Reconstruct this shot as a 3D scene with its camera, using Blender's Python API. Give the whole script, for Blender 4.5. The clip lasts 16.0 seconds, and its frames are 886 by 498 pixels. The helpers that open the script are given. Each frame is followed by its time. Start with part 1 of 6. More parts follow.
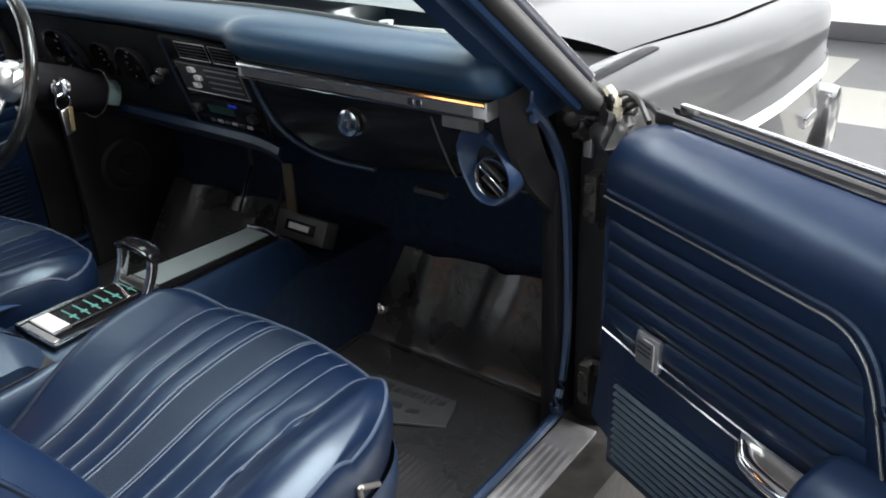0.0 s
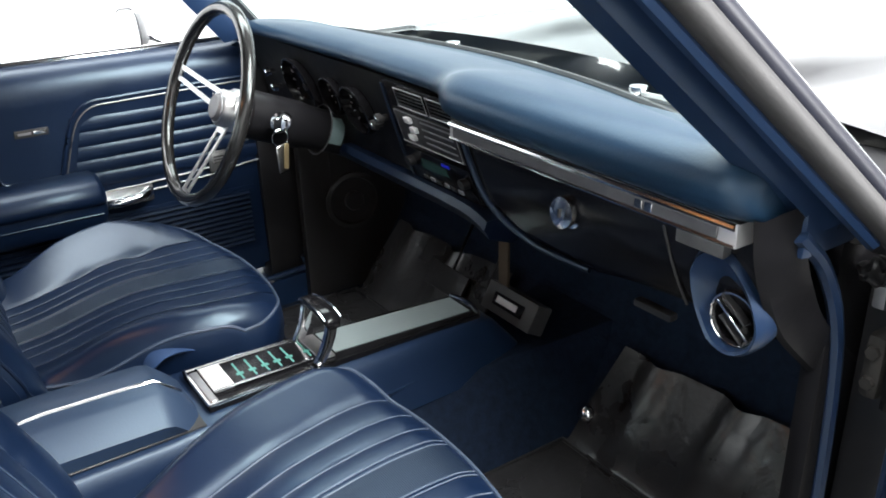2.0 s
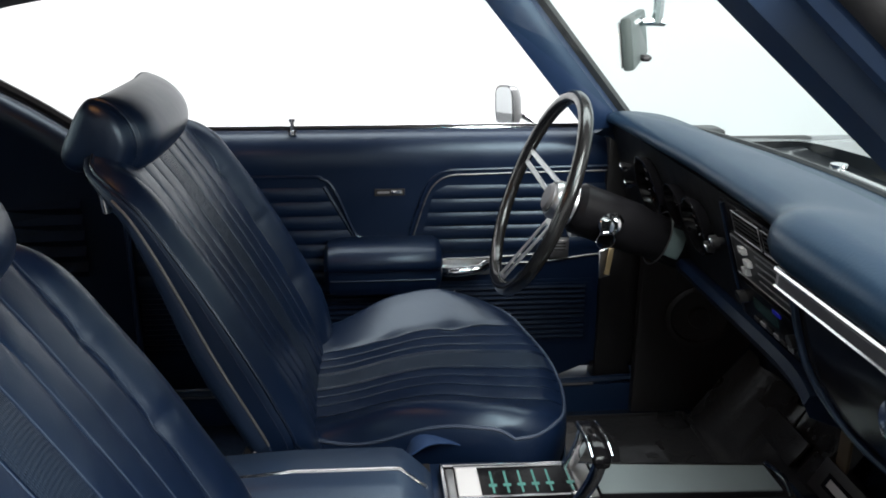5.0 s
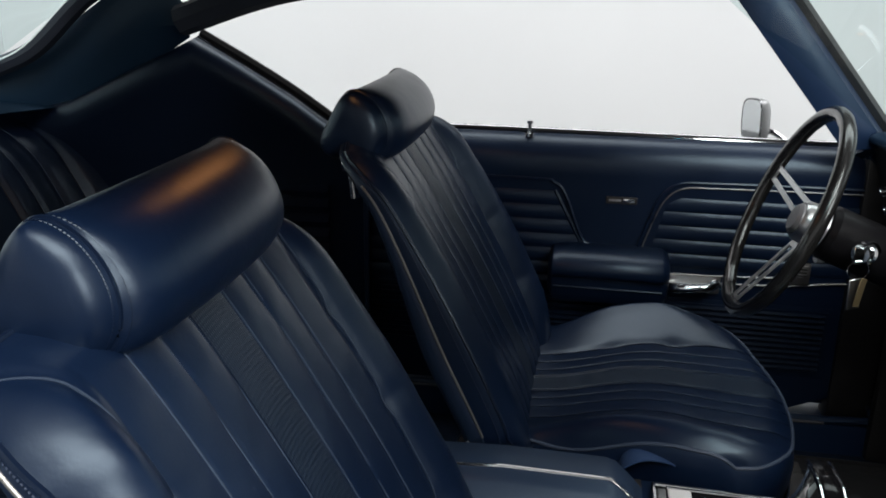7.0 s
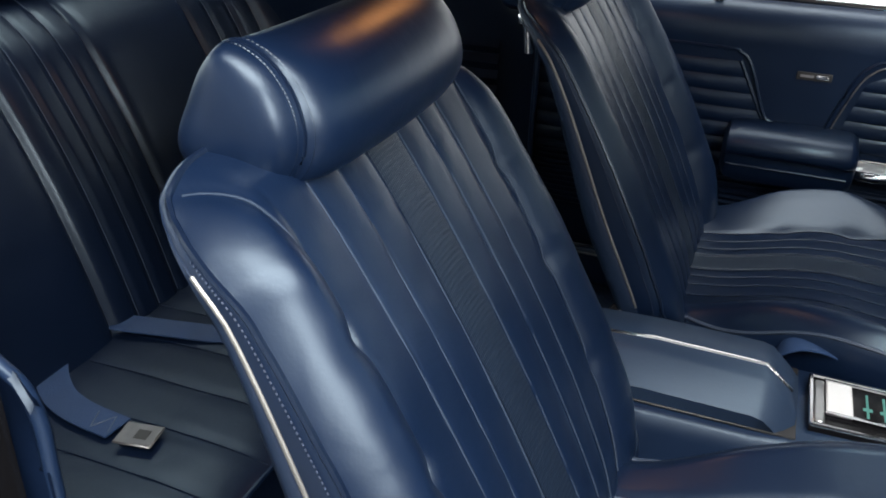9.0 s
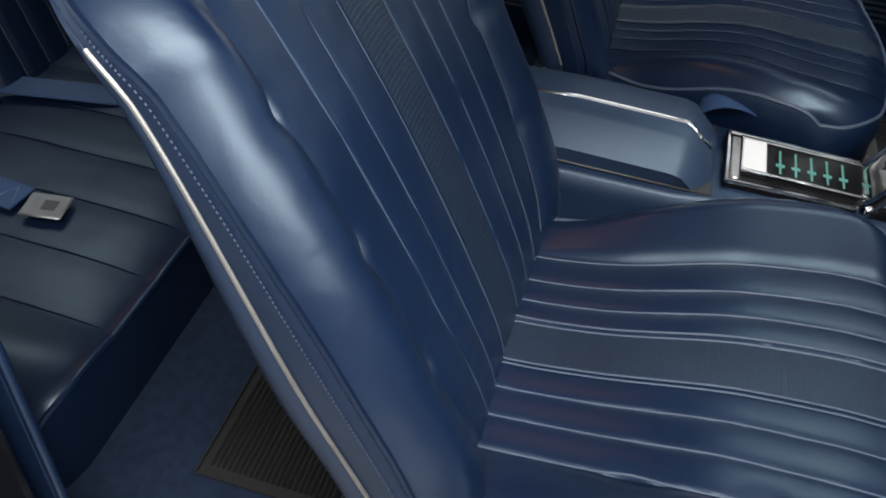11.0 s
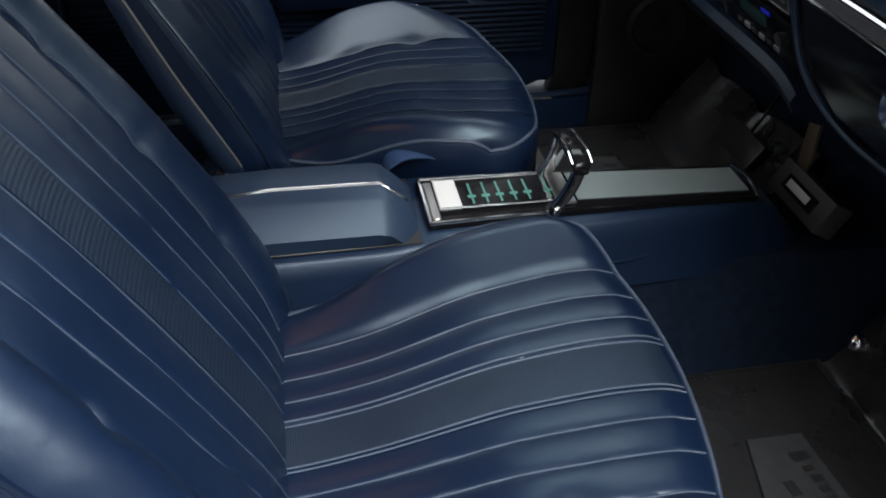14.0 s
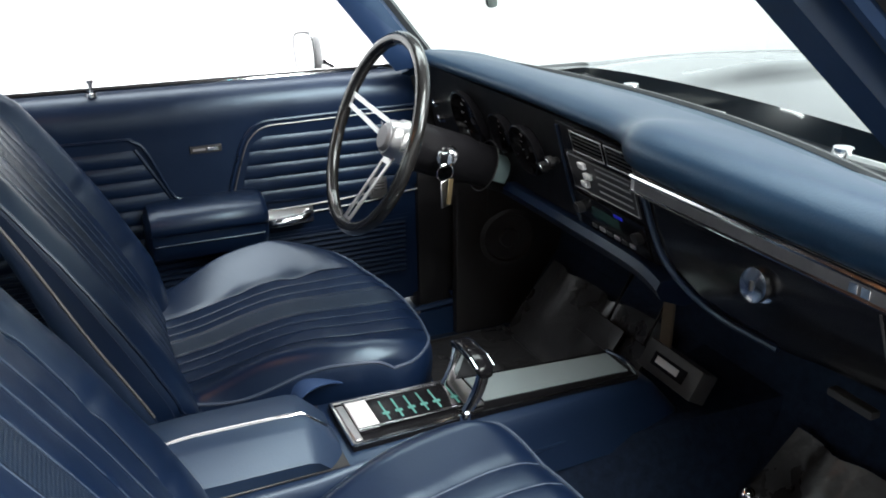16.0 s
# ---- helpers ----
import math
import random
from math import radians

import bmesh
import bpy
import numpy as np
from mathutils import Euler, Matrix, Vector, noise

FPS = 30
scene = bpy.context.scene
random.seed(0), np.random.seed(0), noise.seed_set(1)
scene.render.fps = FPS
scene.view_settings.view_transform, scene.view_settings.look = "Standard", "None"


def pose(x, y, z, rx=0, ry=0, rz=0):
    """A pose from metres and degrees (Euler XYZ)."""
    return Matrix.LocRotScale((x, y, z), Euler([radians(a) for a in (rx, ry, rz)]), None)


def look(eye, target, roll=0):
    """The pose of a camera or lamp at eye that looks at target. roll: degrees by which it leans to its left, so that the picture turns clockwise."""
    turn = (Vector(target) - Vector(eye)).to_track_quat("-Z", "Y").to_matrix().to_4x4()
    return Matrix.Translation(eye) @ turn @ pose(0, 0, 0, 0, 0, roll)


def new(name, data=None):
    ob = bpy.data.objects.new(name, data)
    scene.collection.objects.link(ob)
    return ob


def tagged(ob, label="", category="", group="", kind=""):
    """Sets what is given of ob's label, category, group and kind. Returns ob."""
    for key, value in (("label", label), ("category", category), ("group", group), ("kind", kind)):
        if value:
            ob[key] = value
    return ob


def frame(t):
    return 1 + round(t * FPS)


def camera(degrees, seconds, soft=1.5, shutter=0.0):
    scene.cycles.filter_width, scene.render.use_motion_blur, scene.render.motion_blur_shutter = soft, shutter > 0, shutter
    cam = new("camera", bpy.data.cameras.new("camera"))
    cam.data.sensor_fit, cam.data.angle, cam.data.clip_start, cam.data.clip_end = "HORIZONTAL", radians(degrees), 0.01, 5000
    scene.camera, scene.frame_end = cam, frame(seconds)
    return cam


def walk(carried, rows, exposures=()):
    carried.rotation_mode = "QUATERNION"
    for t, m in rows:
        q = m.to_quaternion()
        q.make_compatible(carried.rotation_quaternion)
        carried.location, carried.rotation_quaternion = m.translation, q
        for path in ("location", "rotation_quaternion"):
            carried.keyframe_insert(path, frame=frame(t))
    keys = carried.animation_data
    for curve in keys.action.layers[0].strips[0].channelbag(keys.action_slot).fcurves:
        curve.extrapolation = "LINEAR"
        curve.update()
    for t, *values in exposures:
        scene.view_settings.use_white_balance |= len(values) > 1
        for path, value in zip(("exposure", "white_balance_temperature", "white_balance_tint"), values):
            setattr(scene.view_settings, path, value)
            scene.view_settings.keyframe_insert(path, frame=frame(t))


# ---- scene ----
cam = camera(54.8, 16.0, soft=1.8)
PATH = [
    (0, (1.315, -0.787, 1.307), (0.216, 0.629, 0.42), -2.7),
    (0.5, (1.277, -0.719, 1.302), (0.071, 0.612, 0.422), -2.4),
    (1, (1.244, -0.663, 1.3), (-0.074, 0.57, 0.437), -2.2),
    (1.5, (1.208, -0.6, 1.298), (-0.222, 0.523, 0.465), -2.0),
    (2, (1.17, -0.535, 1.296), (-0.355, 0.477, 0.489), -1.6),
    (2.5, (1.137, -0.473, 1.296), (-0.465, 0.434, 0.514), -1.2),
    (3, (1.11, -0.422, 1.298), (-0.58, 0.338, 0.544), -1.0),
    (3.5, (1.091, -0.383, 1.296), (-0.669, 0.24, 0.579), -0.6),
    (3.7, (1.085, -0.368, 1.298), (-0.697, 0.199, 0.589), -0.3),
    (5.8, (1.08, -0.331, 1.304), (-0.826, -0.368, 0.698), 0.5),
    (6, (1.085, -0.339, 1.302), (-0.82, -0.419, 0.698), 0.6),
    (6.5, (1.086, -0.347, 1.301), (-0.808, -0.55, 0.69), 0.8),
    (7, (1.087, -0.358, 1.296), (-0.784, -0.682, 0.668), 1.0),
    (7.5, (1.09, -0.363, 1.294), (-0.742, -0.807, 0.626), 1.2),
    (8, (1.09, -0.369, 1.291), (-0.698, -0.901, 0.57), 1.4),
    (8.5, (1.091, -0.372, 1.286), (-0.636, -0.969, 0.472), 1.7),
    (9, (1.087, -0.376, 1.278), (-0.575, -0.999, 0.358), 2.0),
    (9.2, (1.086, -0.378, 1.275), (-0.552, -0.999, 0.308), 2.2),
    (11.3, (1.052, -0.402, 1.27), (-0.351, -0.678, -0.129), 6.1),
    (11.5, (1.067, -0.377, 1.256), (-0.352, -0.662, -0.125), 4.8),
    (12, (1.067, -0.368, 1.249), (-0.337, -0.557, -0.162), 4.2),
    (12.5, (1.056, -0.377, 1.247), (-0.335, -0.432, -0.189), 4.2),
    (13, (1.047, -0.387, 1.246), (-0.356, -0.312, -0.178), 3.4),
    (13.5, (1.045, -0.396, 1.248), (-0.417, -0.198, -0.101), 2.4),
    (14, (1.048, -0.405, 1.264), (-0.528, -0.097, 0.073), 1.2),
    (14.5, (1.037, -0.394, 1.28), (-0.622, 0.015, 0.24), -0.4),
    (15, (1.057, -0.431, 1.288), (-0.65, 0.116, 0.401), -0.3),
    (15.5, (1.069, -0.468, 1.295), (-0.659, 0.148, 0.498), -0.4),
    (16, (1.085, -0.538, 1.305), (-0.611, 0.211, 0.556), -0.3),
]
walk(cam, [(t, look(eye, target, roll)) for t, eye, target, roll in PATH], [(0.0, 0.33), (1.0, 0.58), (2.0, 0.84), (3.0, 0.92), (3.7, 0.84), (5.8, -0.84), (6.8, -1.04), (7.5, -0.93), (8.3, -0.40), (9.2, -0.05), (11.3, -0.13), (13.0, -0.05), (14.0, -0.22), (15.0, 0.10), (16.0, 0.42)])

# ---- light ----
world = bpy.data.worlds.new("studio_world")
scene.world = world
world.use_nodes = True
world.node_tree.nodes["Background"].inputs[0].default_value = (0.80, 0.86, 0.92, 1)
world.node_tree.nodes["Background"].inputs[1].default_value = 0.012


def area_lamp(name, eye, target, sx, sy, watts, colour=(1, 1, 1)):
    data = bpy.data.lights.new(name, "AREA")
    data.shape, data.size, data.size_y, data.energy, data.color = "RECTANGLE", sx, sy, watts, colour
    ob = new(name, data)
    ob.matrix_world = look(eye, target)
    return ob


area_lamp("ceiling_softbox", (1.62, 0.0, 3.35), (1.15, -0.15, 0.6), 3.0, 0.7, 175, (1, 0.99, 0.97))
area_lamp("side_softbox", (2.4, 0.45, 3.2), (0.75, -0.4, 0.6), 2.4, 0.8, 165, (1, 0.99, 0.98))
# added low lamp, no part of the studio: lifts the seat bolster's highlight
area_lamp("added_fill_lamp", (3.2, 2.3, 1.95), (0.6, -0.5, 0.7), 1.2, 1.9, 215, (1, 0.99, 0.98))
area_lamp("ceiling_softbox", (-1.7, 0.0, 3.55), (-2.9, 0.0, 0), 6.0, 1.7, 320, (0.98, 0.99, 1))
area_lamp("ceiling_softbox", (0.0, 3.6, 3.55), (0.0, 5.0, 1.0), 7.0, 1.2, 115, (0.97, 0.99, 1))
area_lamp("ceiling_softbox", (-0.3, -3.0, 3.30), (-0.3, -6.0, 1.5), 4.0, 1.0, 230, (0.92, 0.99, 1))
area_lamp("dome_lamp", (0.0, -0.72, 1.335), (0.0, -0.72, 0), 0.18, 0.085, 0.50, (1, 0.40, 0.12))


# ---- materials ----
def material(name, colour, rough=0.5, metal=0.0, noise_scale=0.0, vary=0.0, bump=0.0, bump_scale=300.0, coat=0.0, rough_vary=0.0, sheen=0.5, wrinkle=0.0):
    """A surface with two scales of variation: a broad mottling of colour and gloss, and a fine grain of relief."""
    m = bpy.data.materials.new(name)
    m.use_nodes = True
    nt = m.node_tree
    b = nt.nodes["Principled BSDF"]
    b.inputs["Base Color"].default_value = (*colour, 1)
    b.inputs["Roughness"].default_value = rough
    b.inputs["Metallic"].default_value = metal
    b.inputs["Coat Weight"].default_value = coat
    b.inputs["Specular IOR Level"].default_value = sheen
    b.inputs["Coat Roughness"].default_value = 0.06
    tc = nt.nodes.new("ShaderNodeTexCoord")
    if vary:
        n = nt.nodes.new("ShaderNodeTexNoise")
        n.inputs["Scale"].default_value, n.inputs["Detail"].default_value = noise_scale, 5
        nt.links.new(tc.outputs["Object"], n.inputs["Vector"])
        ramp = nt.nodes.new("ShaderNodeMix")
        ramp.data_type = "RGBA"
        ramp.inputs[6].default_value = (*[c * (1 - vary) for c in colour], 1)
        ramp.inputs[7].default_value = (*[min(1, c * (1 + vary)) for c in colour], 1)
        nt.links.new(n.outputs["Fac"], ramp.inputs[0])
        nt.links.new(ramp.outputs[2], b.inputs["Base Color"])
        if rough_vary:
            mr = nt.nodes.new("ShaderNodeMapRange")
            mr.inputs[3].default_value, mr.inputs[4].default_value = max(0.02, rough - rough_vary), rough + rough_vary
            nt.links.new(n.outputs["Fac"], mr.inputs[0])
            nt.links.new(mr.outputs[0], b.inputs["Roughness"])
    if bump:
        n2 = nt.nodes.new("ShaderNodeTexNoise")
        n2.inputs["Scale"].default_value, n2.inputs["Detail"].default_value = bump_scale * 0.5, 3
        nt.links.new(tc.outputs["Object"], n2.inputs["Vector"])
        bp = nt.nodes.new("ShaderNodeBump")
        bp.inputs["Strength"].default_value, bp.inputs["Distance"].default_value = bump, 0.002
        nt.links.new(n2.outputs["Fac"], bp.inputs["Height"])
        nt.links.new(bp.outputs[0], b.inputs["Normal"])
        if wrinkle:
            n3 = nt.nodes.new("ShaderNodeTexNoise")
            n3.inputs["Scale"].default_value, n3.inputs["Detail"].default_value, n3.inputs["Distortion"].default_value = 17, 3, 0.6
            nt.links.new(tc.outputs["Object"], n3.inputs["Vector"])
            bw = nt.nodes.new("ShaderNodeBump")
            bw.inputs["Strength"].default_value, bw.inputs["Distance"].default_value = wrinkle, 0.010
            nt.links.new(n3.outputs["Fac"], bw.inputs["Height"])
            nt.links.new(bw.outputs[0], bp.inputs["Normal"])
    return m


BLUE = (0.0028, 0.0082, 0.0245)
vinyl = material("blue_vinyl", BLUE, 0.35, 0, 9, 0.18, 0.05, 700, 0.0, 0.06, 0.47, 0.08)
vinyl_dark = material("dark_blue_vinyl", (0.0026, 0.0066, 0.0190), 0.35, 0, 9, 0.15, 0.05, 700, 0.0, 0.06, 0.48, 0.11)
pad_vinyl = material("dash_pad_vinyl", (0.0060, 0.0195, 0.041), 0.38, 0, 6, 0.12, 0.12, 500, 0, 0.05, 0.4)
knit = material("woven_vinyl_insert", (0.0058, 0.0115, 0.0245), 0.42, 0, 12, 0.15, 0.3, 900, 0.0, 0.05)
# chrome with its dim reflections put into a darker, duller colour
dimmed_chrome = material("chrome_in_dim_reflection", (0.16, 0.165, 0.17), 0.42, 0.7, 40, 0.2)
dull_strip = material("dull_bright_strip", (0.22, 0.215, 0.205), 0.42, 0.8, 40, 0.2)
thread = material("blue_thread", (0.010, 0.020, 0.046), 0.6, 0, 30, 0.2)
piping_mat = material("piping_vinyl", (0.050, 0.070, 0.105), 0.38, 0, 30, 0.15)
blue_plastic = material("blue_moulded_plastic", (0.0065, 0.0155, 0.040), 0.38, 0, 14, 0.12, 0.06, 500, 0, 0.05)
console_vinyl = material("console_grey_blue", (0.015, 0.028, 0.056), 0.45, 0, 12, 0.1, 0.10, 600, 0, 0.05)
blue_metal = material("blue_painted_metal", (0.0075, 0.018, 0.046), 0.33, 0, 7, 0.12, 0.03, 300, 0.0, 0.05)
carpet = material("dark_blue_carpet", (0.0082, 0.0138, 0.0275), 0.95, 0, 60, 0.6, 1.0, 180, 0, 0, 0.12)
rubber = material("black_rubber_mat", (0.021, 0.0215, 0.023), 0.30, 0, 8, 0.35, 0.15, 200, 0, 0.13, 0.5, 0.35)
black_plastic = material("black_plastic", (0.020, 0.020, 0.021), 0.42, 0, 20, 0.3, 0.12, 500, 0, 0.08)
ribbed_rubber = material("dull_ribbed_rubber", (0.009, 0.009, 0.010), 0.6, 0, 12, 0.3, 0.2, 200, 0, 0, 0.25)
gloss_black = material("gloss_black_panel", (0.006, 0.006, 0.007), 0.16, 0, 10, 0.2, 0.0, 300, 0.0, 0.04, 0.24)
satin_black = material("satin_black_trim", (0.006, 0.006, 0.007), 0.40, 0, 30, 0.3, 0.15, 120, 0, 0.1, 0.12)
sealer = material("aged_sealer", (0.30, 0.28, 0.22), 0.7, 0, 40, 0.5, 0.5, 90)
tongue_steel = material("dull_belt_steel", (0.16, 0.16, 0.165), 0.45, 0.8, 40, 0.3, 0.1, 200, 0, 0.1)
jamb_black = material("grimy_black_jamb_paint", (0.007, 0.007, 0.008), 0.36, 0, 25, 0.6, 0.22, 45, 0, 0.14)
chrome = material("chrome", (0.78, 0.78, 0.80), 0.12, 1.0, 40, 0.08, 0, 300, 0, 0.05)
brushed = material("brushed_steel", (0.60, 0.60, 0.60), 0.32, 1.0, 90, 0.12, 0, 300, 0, 0.08)
worn_steel = material("worn_scuff_plate", (0.24, 0.24, 0.25), 0.50, 0.8, 22, 0.45, 0.05, 120, 0, 0.15)
paint = material("grey_car_paint", (0.034, 0.035, 0.038), 0.34, 0.2, 4, 0.04, 0, 300, 0.8, 0.03)
stripe_white = material("white_stripe_paint", (0.75, 0.75, 0.76), 0.35, 0, 8, 0.05)
dirty_metal = material("grimy_hinge_metal", (0.020, 0.019, 0.018), 0.6, 0.1, 38, 0.9, 0.9, 60, 0, 0.2, 0.2)
seal_rubber = material("weatherstrip_rubber", (0.008, 0.008, 0.009), 0.42, 0, 20, 0.3, 0.1, 300)
slot_blue = material("dark_blue_slot_paint", (0.004, 0.005, 0.011), 0.45, 0, 20, 0.2, 0.05, 200, 0, 0.05, 0.25)
pillar_rubber = material("worn_seal_rubber", (0.013, 0.013, 0.014), 0.62, 0, 60, 0.3, 0.1, 300)
headliner_mat = material("dark_headliner", (0.012, 0.017, 0.030), 0.7, 0, 14, 0.2, 0.2, 700)
wall_white = material("white_studio_wall", (0.82, 0.83, 0.84), 0.8, 0, 1.3, 0.02, 0.05, 40)
# dark tone for the unseen ceiling, chosen to hold down bounced light
wall_dim = material("low_bounce_grey", (0.14, 0.14, 0.145), 0.9, 0, 1.3, 0.1, 0.2, 30)
wall_grey = material("pale_studio_wall", (0.66, 0.66, 0.66), 0.85, 0, 1.3, 0.04, 0.1, 30)
skirting_mat = material("dark_skirting", (0.05, 0.05, 0.055), 0.5, 0, 8, 0.2)
tile_light = material("light_floor_tile", (0.30, 0.295, 0.27), 0.35, 0, 6, 0.12, 0.05, 60, 0, 0.08)
tile_dark = material("grey_floor_tile", (0.085, 0.085, 0.09), 0.35, 0, 6, 0.15, 0.05, 60, 0, 0.08)
white_plate = material("white_enamel_plate", (0.62, 0.62, 0.62), 0.35, 0, 30, 0.05)
silver_strip = material("satin_silver_strip", (0.29, 0.345, 0.35), 0.38, 0.55, 16, 0.1, 0.03, 200, 0, 0.06)
green_mark = material("pale_green_marks", (0.06, 0.21, 0.18), 0.5, 0, 30, 0.1)
wheel_rim_mat = material("black_wheel_rim", (0.010, 0.010, 0.010), 0.22, 0, 20, 0.2, 0.05, 400, 0.3, 0.05)
mirror_shell = material("pale_mirror_shell", (0.50, 0.51, 0.52), 0.28, 0.4, 30, 0.05)
shell_grey = material("grey_green_shell", (0.05, 0.065, 0.062), 0.4, 0, 30, 0.15)
dark_chrome = material("dark_chrome", (0.30, 0.30, 0.31), 0.2, 1.0)
mirror_glass = material("mirror_glass", (0.9, 0.92, 0.93), 0.03, 1.0)

# the woven inserts: a fine lattice of threads, in relief and slightly in colour
nt = knit.node_tree
lattice = []
for way in ("X", "Y"):
    wave = nt.nodes.new("ShaderNodeTexWave")
    wave.bands_direction = way
    wave.inputs["Scale"].default_value, wave.inputs["Distortion"].default_value = 115, 0.4
    nt.links.new(nt.nodes["Texture Coordinate"].outputs["Object"], wave.inputs["Vector"])
    lattice.append(wave)
weave = nt.nodes.new("ShaderNodeMath")
weave.operation = "MULTIPLY"
nt.links.new(lattice[0].outputs["Fac"], weave.inputs[0])
nt.links.new(lattice[1].outputs["Fac"], weave.inputs[1])
relief = nt.nodes.new("ShaderNodeBump")
relief.inputs["Strength"].default_value, relief.inputs["Distance"].default_value = 0.38, 0.0012
nt.links.new(weave.outputs[0], relief.inputs["Height"])
nt.links.new(relief.outputs[0], nt.nodes["Principled BSDF"].inputs["Normal"])

for blue in (vinyl, vinyl_dark, pad_vinyl, knit, console_vinyl, blue_plastic, blue_metal, carpet):
    blue.node_tree.nodes["Principled BSDF"].inputs["Specular Tint"].default_value = (0.72, 0.88, 1.0, 1)


def glass_material(name, tint, strength):
    m = bpy.data.materials.new(name)
    m.use_nodes = True
    nt = m.node_tree
    out = nt.nodes["Material Output"]
    nt.nodes.remove(nt.nodes["Principled BSDF"])
    t = nt.nodes.new("ShaderNodeBsdfTransparent")
    t.inputs[0].default_value = (*tint, 1)
    g = nt.nodes.new("ShaderNodeBsdfGlossy")
    g.inputs["Roughness"].default_value = 0.02
    mix = nt.nodes.new("ShaderNodeMixShader")
    mix.inputs[0].default_value = strength
    nt.links.new(t.outputs[0], mix.inputs[1])
    nt.links.new(g.outputs[0], mix.inputs[2])
    nt.links.new(mix.outputs[0], out.inputs[0])
    return m


screen_glass = glass_material("windscreen_glass", (0.76, 0.85, 0.84), 0.05)
band_glass = glass_material("tinted_sun_band", (0.10, 0.46, 0.58), 0.05)


# ---- builders ----
def finish(bm, name, mat, smooth=True):
    bmesh.ops.recalc_face_normals(bm, faces=bm.faces)
    me = bpy.data.meshes.new(name)
    bm.to_mesh(me)
    bm.free()
    me.materials.append(mat)
    if smooth:
        for p in me.polygons:
            p.use_smooth = True
        me.set_sharp_from_angle(angle=radians(42))
    return me


def thing(name, base, label, category, group=""):
    ob = new(name)
    ob.location = base
    ob.empty_display_size = 0.1
    bpy.context.view_layer.update()
    return tagged(ob, label, category, group)


def part(name, bm, mat, parent, label="", smooth=True):
    ob = new(name, finish(bm, name, mat, smooth))
    ob.parent = parent
    root = Matrix.Translation(parent.location) if parent.parent is None else Matrix.Translation(parent.parent.location)
    ob.matrix_parent_inverse = root.inverted() if parent.parent is None else Matrix.Identity(4)
    return tagged(ob, label)


def solo(name, bm, mat, label, category, group="", kind="", smooth=True):
    return tagged(new(name, finish(bm, name, mat, smooth)), label, category, group, kind)


def loft(rings, closed=True, caps=True, bm=None, loop=False):
    """Skins a row of rings of equal length."""
    bm = bm or bmesh.new()
    rows = [[bm.verts.new(p) for p in r] for r in rings]
    n = len(rows[0])
    pairs = list(zip(rows, rows[1:])) + ([(rows[-1], rows[0])] if loop else [])
    for a, b in pairs:
        for i in range(n if closed else n - 1):
            j = (i + 1) % n
            bm.faces.new((a[i], a[j], b[j], b[i]))
    if caps and closed and not loop:
        bm.faces.new(rows[0])
        bm.faces.new(rows[-1])
    return bm


def tube(path, r, n=8, bm=None, loop=False, squash=1.0):
    """A round rod along a path; squash flattens it along z."""
    path = [Vector(p) for p in path]
    rings = []
    for i, p in enumerate(path):
        a = path[i - 1] if (i or loop) else p
        b = path[(i + 1) % len(path)] if (i + 1 < len(path) or loop) else p
        t = (b - a).normalized()
        up = Vector((0, 0, 1)) if abs(t.z) < 0.95 else Vector((0, 1, 0))
        s = t.cross(up).normalized()
        u = s.cross(t)
        rings.append([p + r * (math.cos(k * math.tau / n) * s + squash * math.sin(k * math.tau / n) * u) for k in range(n)])
    return loft(rings, True, not loop, bm, loop)


def box(lo, hi, bevel=0.0, bm=None, seg=2, m=None):
    own = bmesh.new()
    bmesh.ops.create_cube(own, size=1)
    for v in own.verts:
        v.co = Vector([lo[k] + (v.co[k] + 0.5) * (hi[k] - lo[k]) for k in range(3)])
    if bevel:
        bmesh.ops.bevel(own, geom=list(own.edges), offset=bevel, segments=seg, profile=0.6, affect="EDGES")
    if m is not None:
        own.transform(m)
    if bm is None:
        return own
    tmp = bpy.data.meshes.new("tmp")
    own.to_mesh(tmp)
    own.free()
    bm.from_mesh(tmp)
    bpy.data.meshes.remove(tmp)
    return bm


def disc(centre, axis, r, depth, n=28, bm=None, profile=None):
    """A turned form about an axis: profile rows are (radius share, height share)."""
    centre, axis = Vector(centre), Vector(axis).normalized()
    up = Vector((0, 0, 1)) if abs(axis.z) < 0.9 else Vector((0, 1, 0))
    s = axis.cross(up).normalized()
    u = s.cross(axis)
    profile = profile or ((1, 0), (1, 0.8), (0.93, 1))
    rings = [[centre + axis * depth * h + r * q * (math.cos(k * math.tau / n) * s + math.sin(k * math.tau / n) * u) for k in range(n)] for q, h in profile]
    return loft(rings, True, True, bm)


def spline(points, n=8):
    """Catmull-Rom points through the given ones."""
    p = [Vector(q) for q in points]
    p = [2 * p[0] - p[1]] + p + [2 * p[-1] - p[-2]]
    out = []
    for i in range(1, len(p) - 2):
        for k in range(n):
            t = k / n
            a, b, c, d = p[i - 1], p[i], p[i + 1], p[i + 2]
            out.append(0.5 * (2 * b + (c - a) * t + (2 * a - 5 * b + 4 * c - d) * t * t + (3 * b - a - 3 * c + d) * t ** 3))
    return out + [p[-2]]


def smooth(a, b, x):
    t = min(1.0, max(0.0, (x - a) / (b - a)))
    return t * t * (3 - 2 * t)


def lin(a, b, n):
    return [a + (b - a) * i / (n - 1) for i in range(n)]


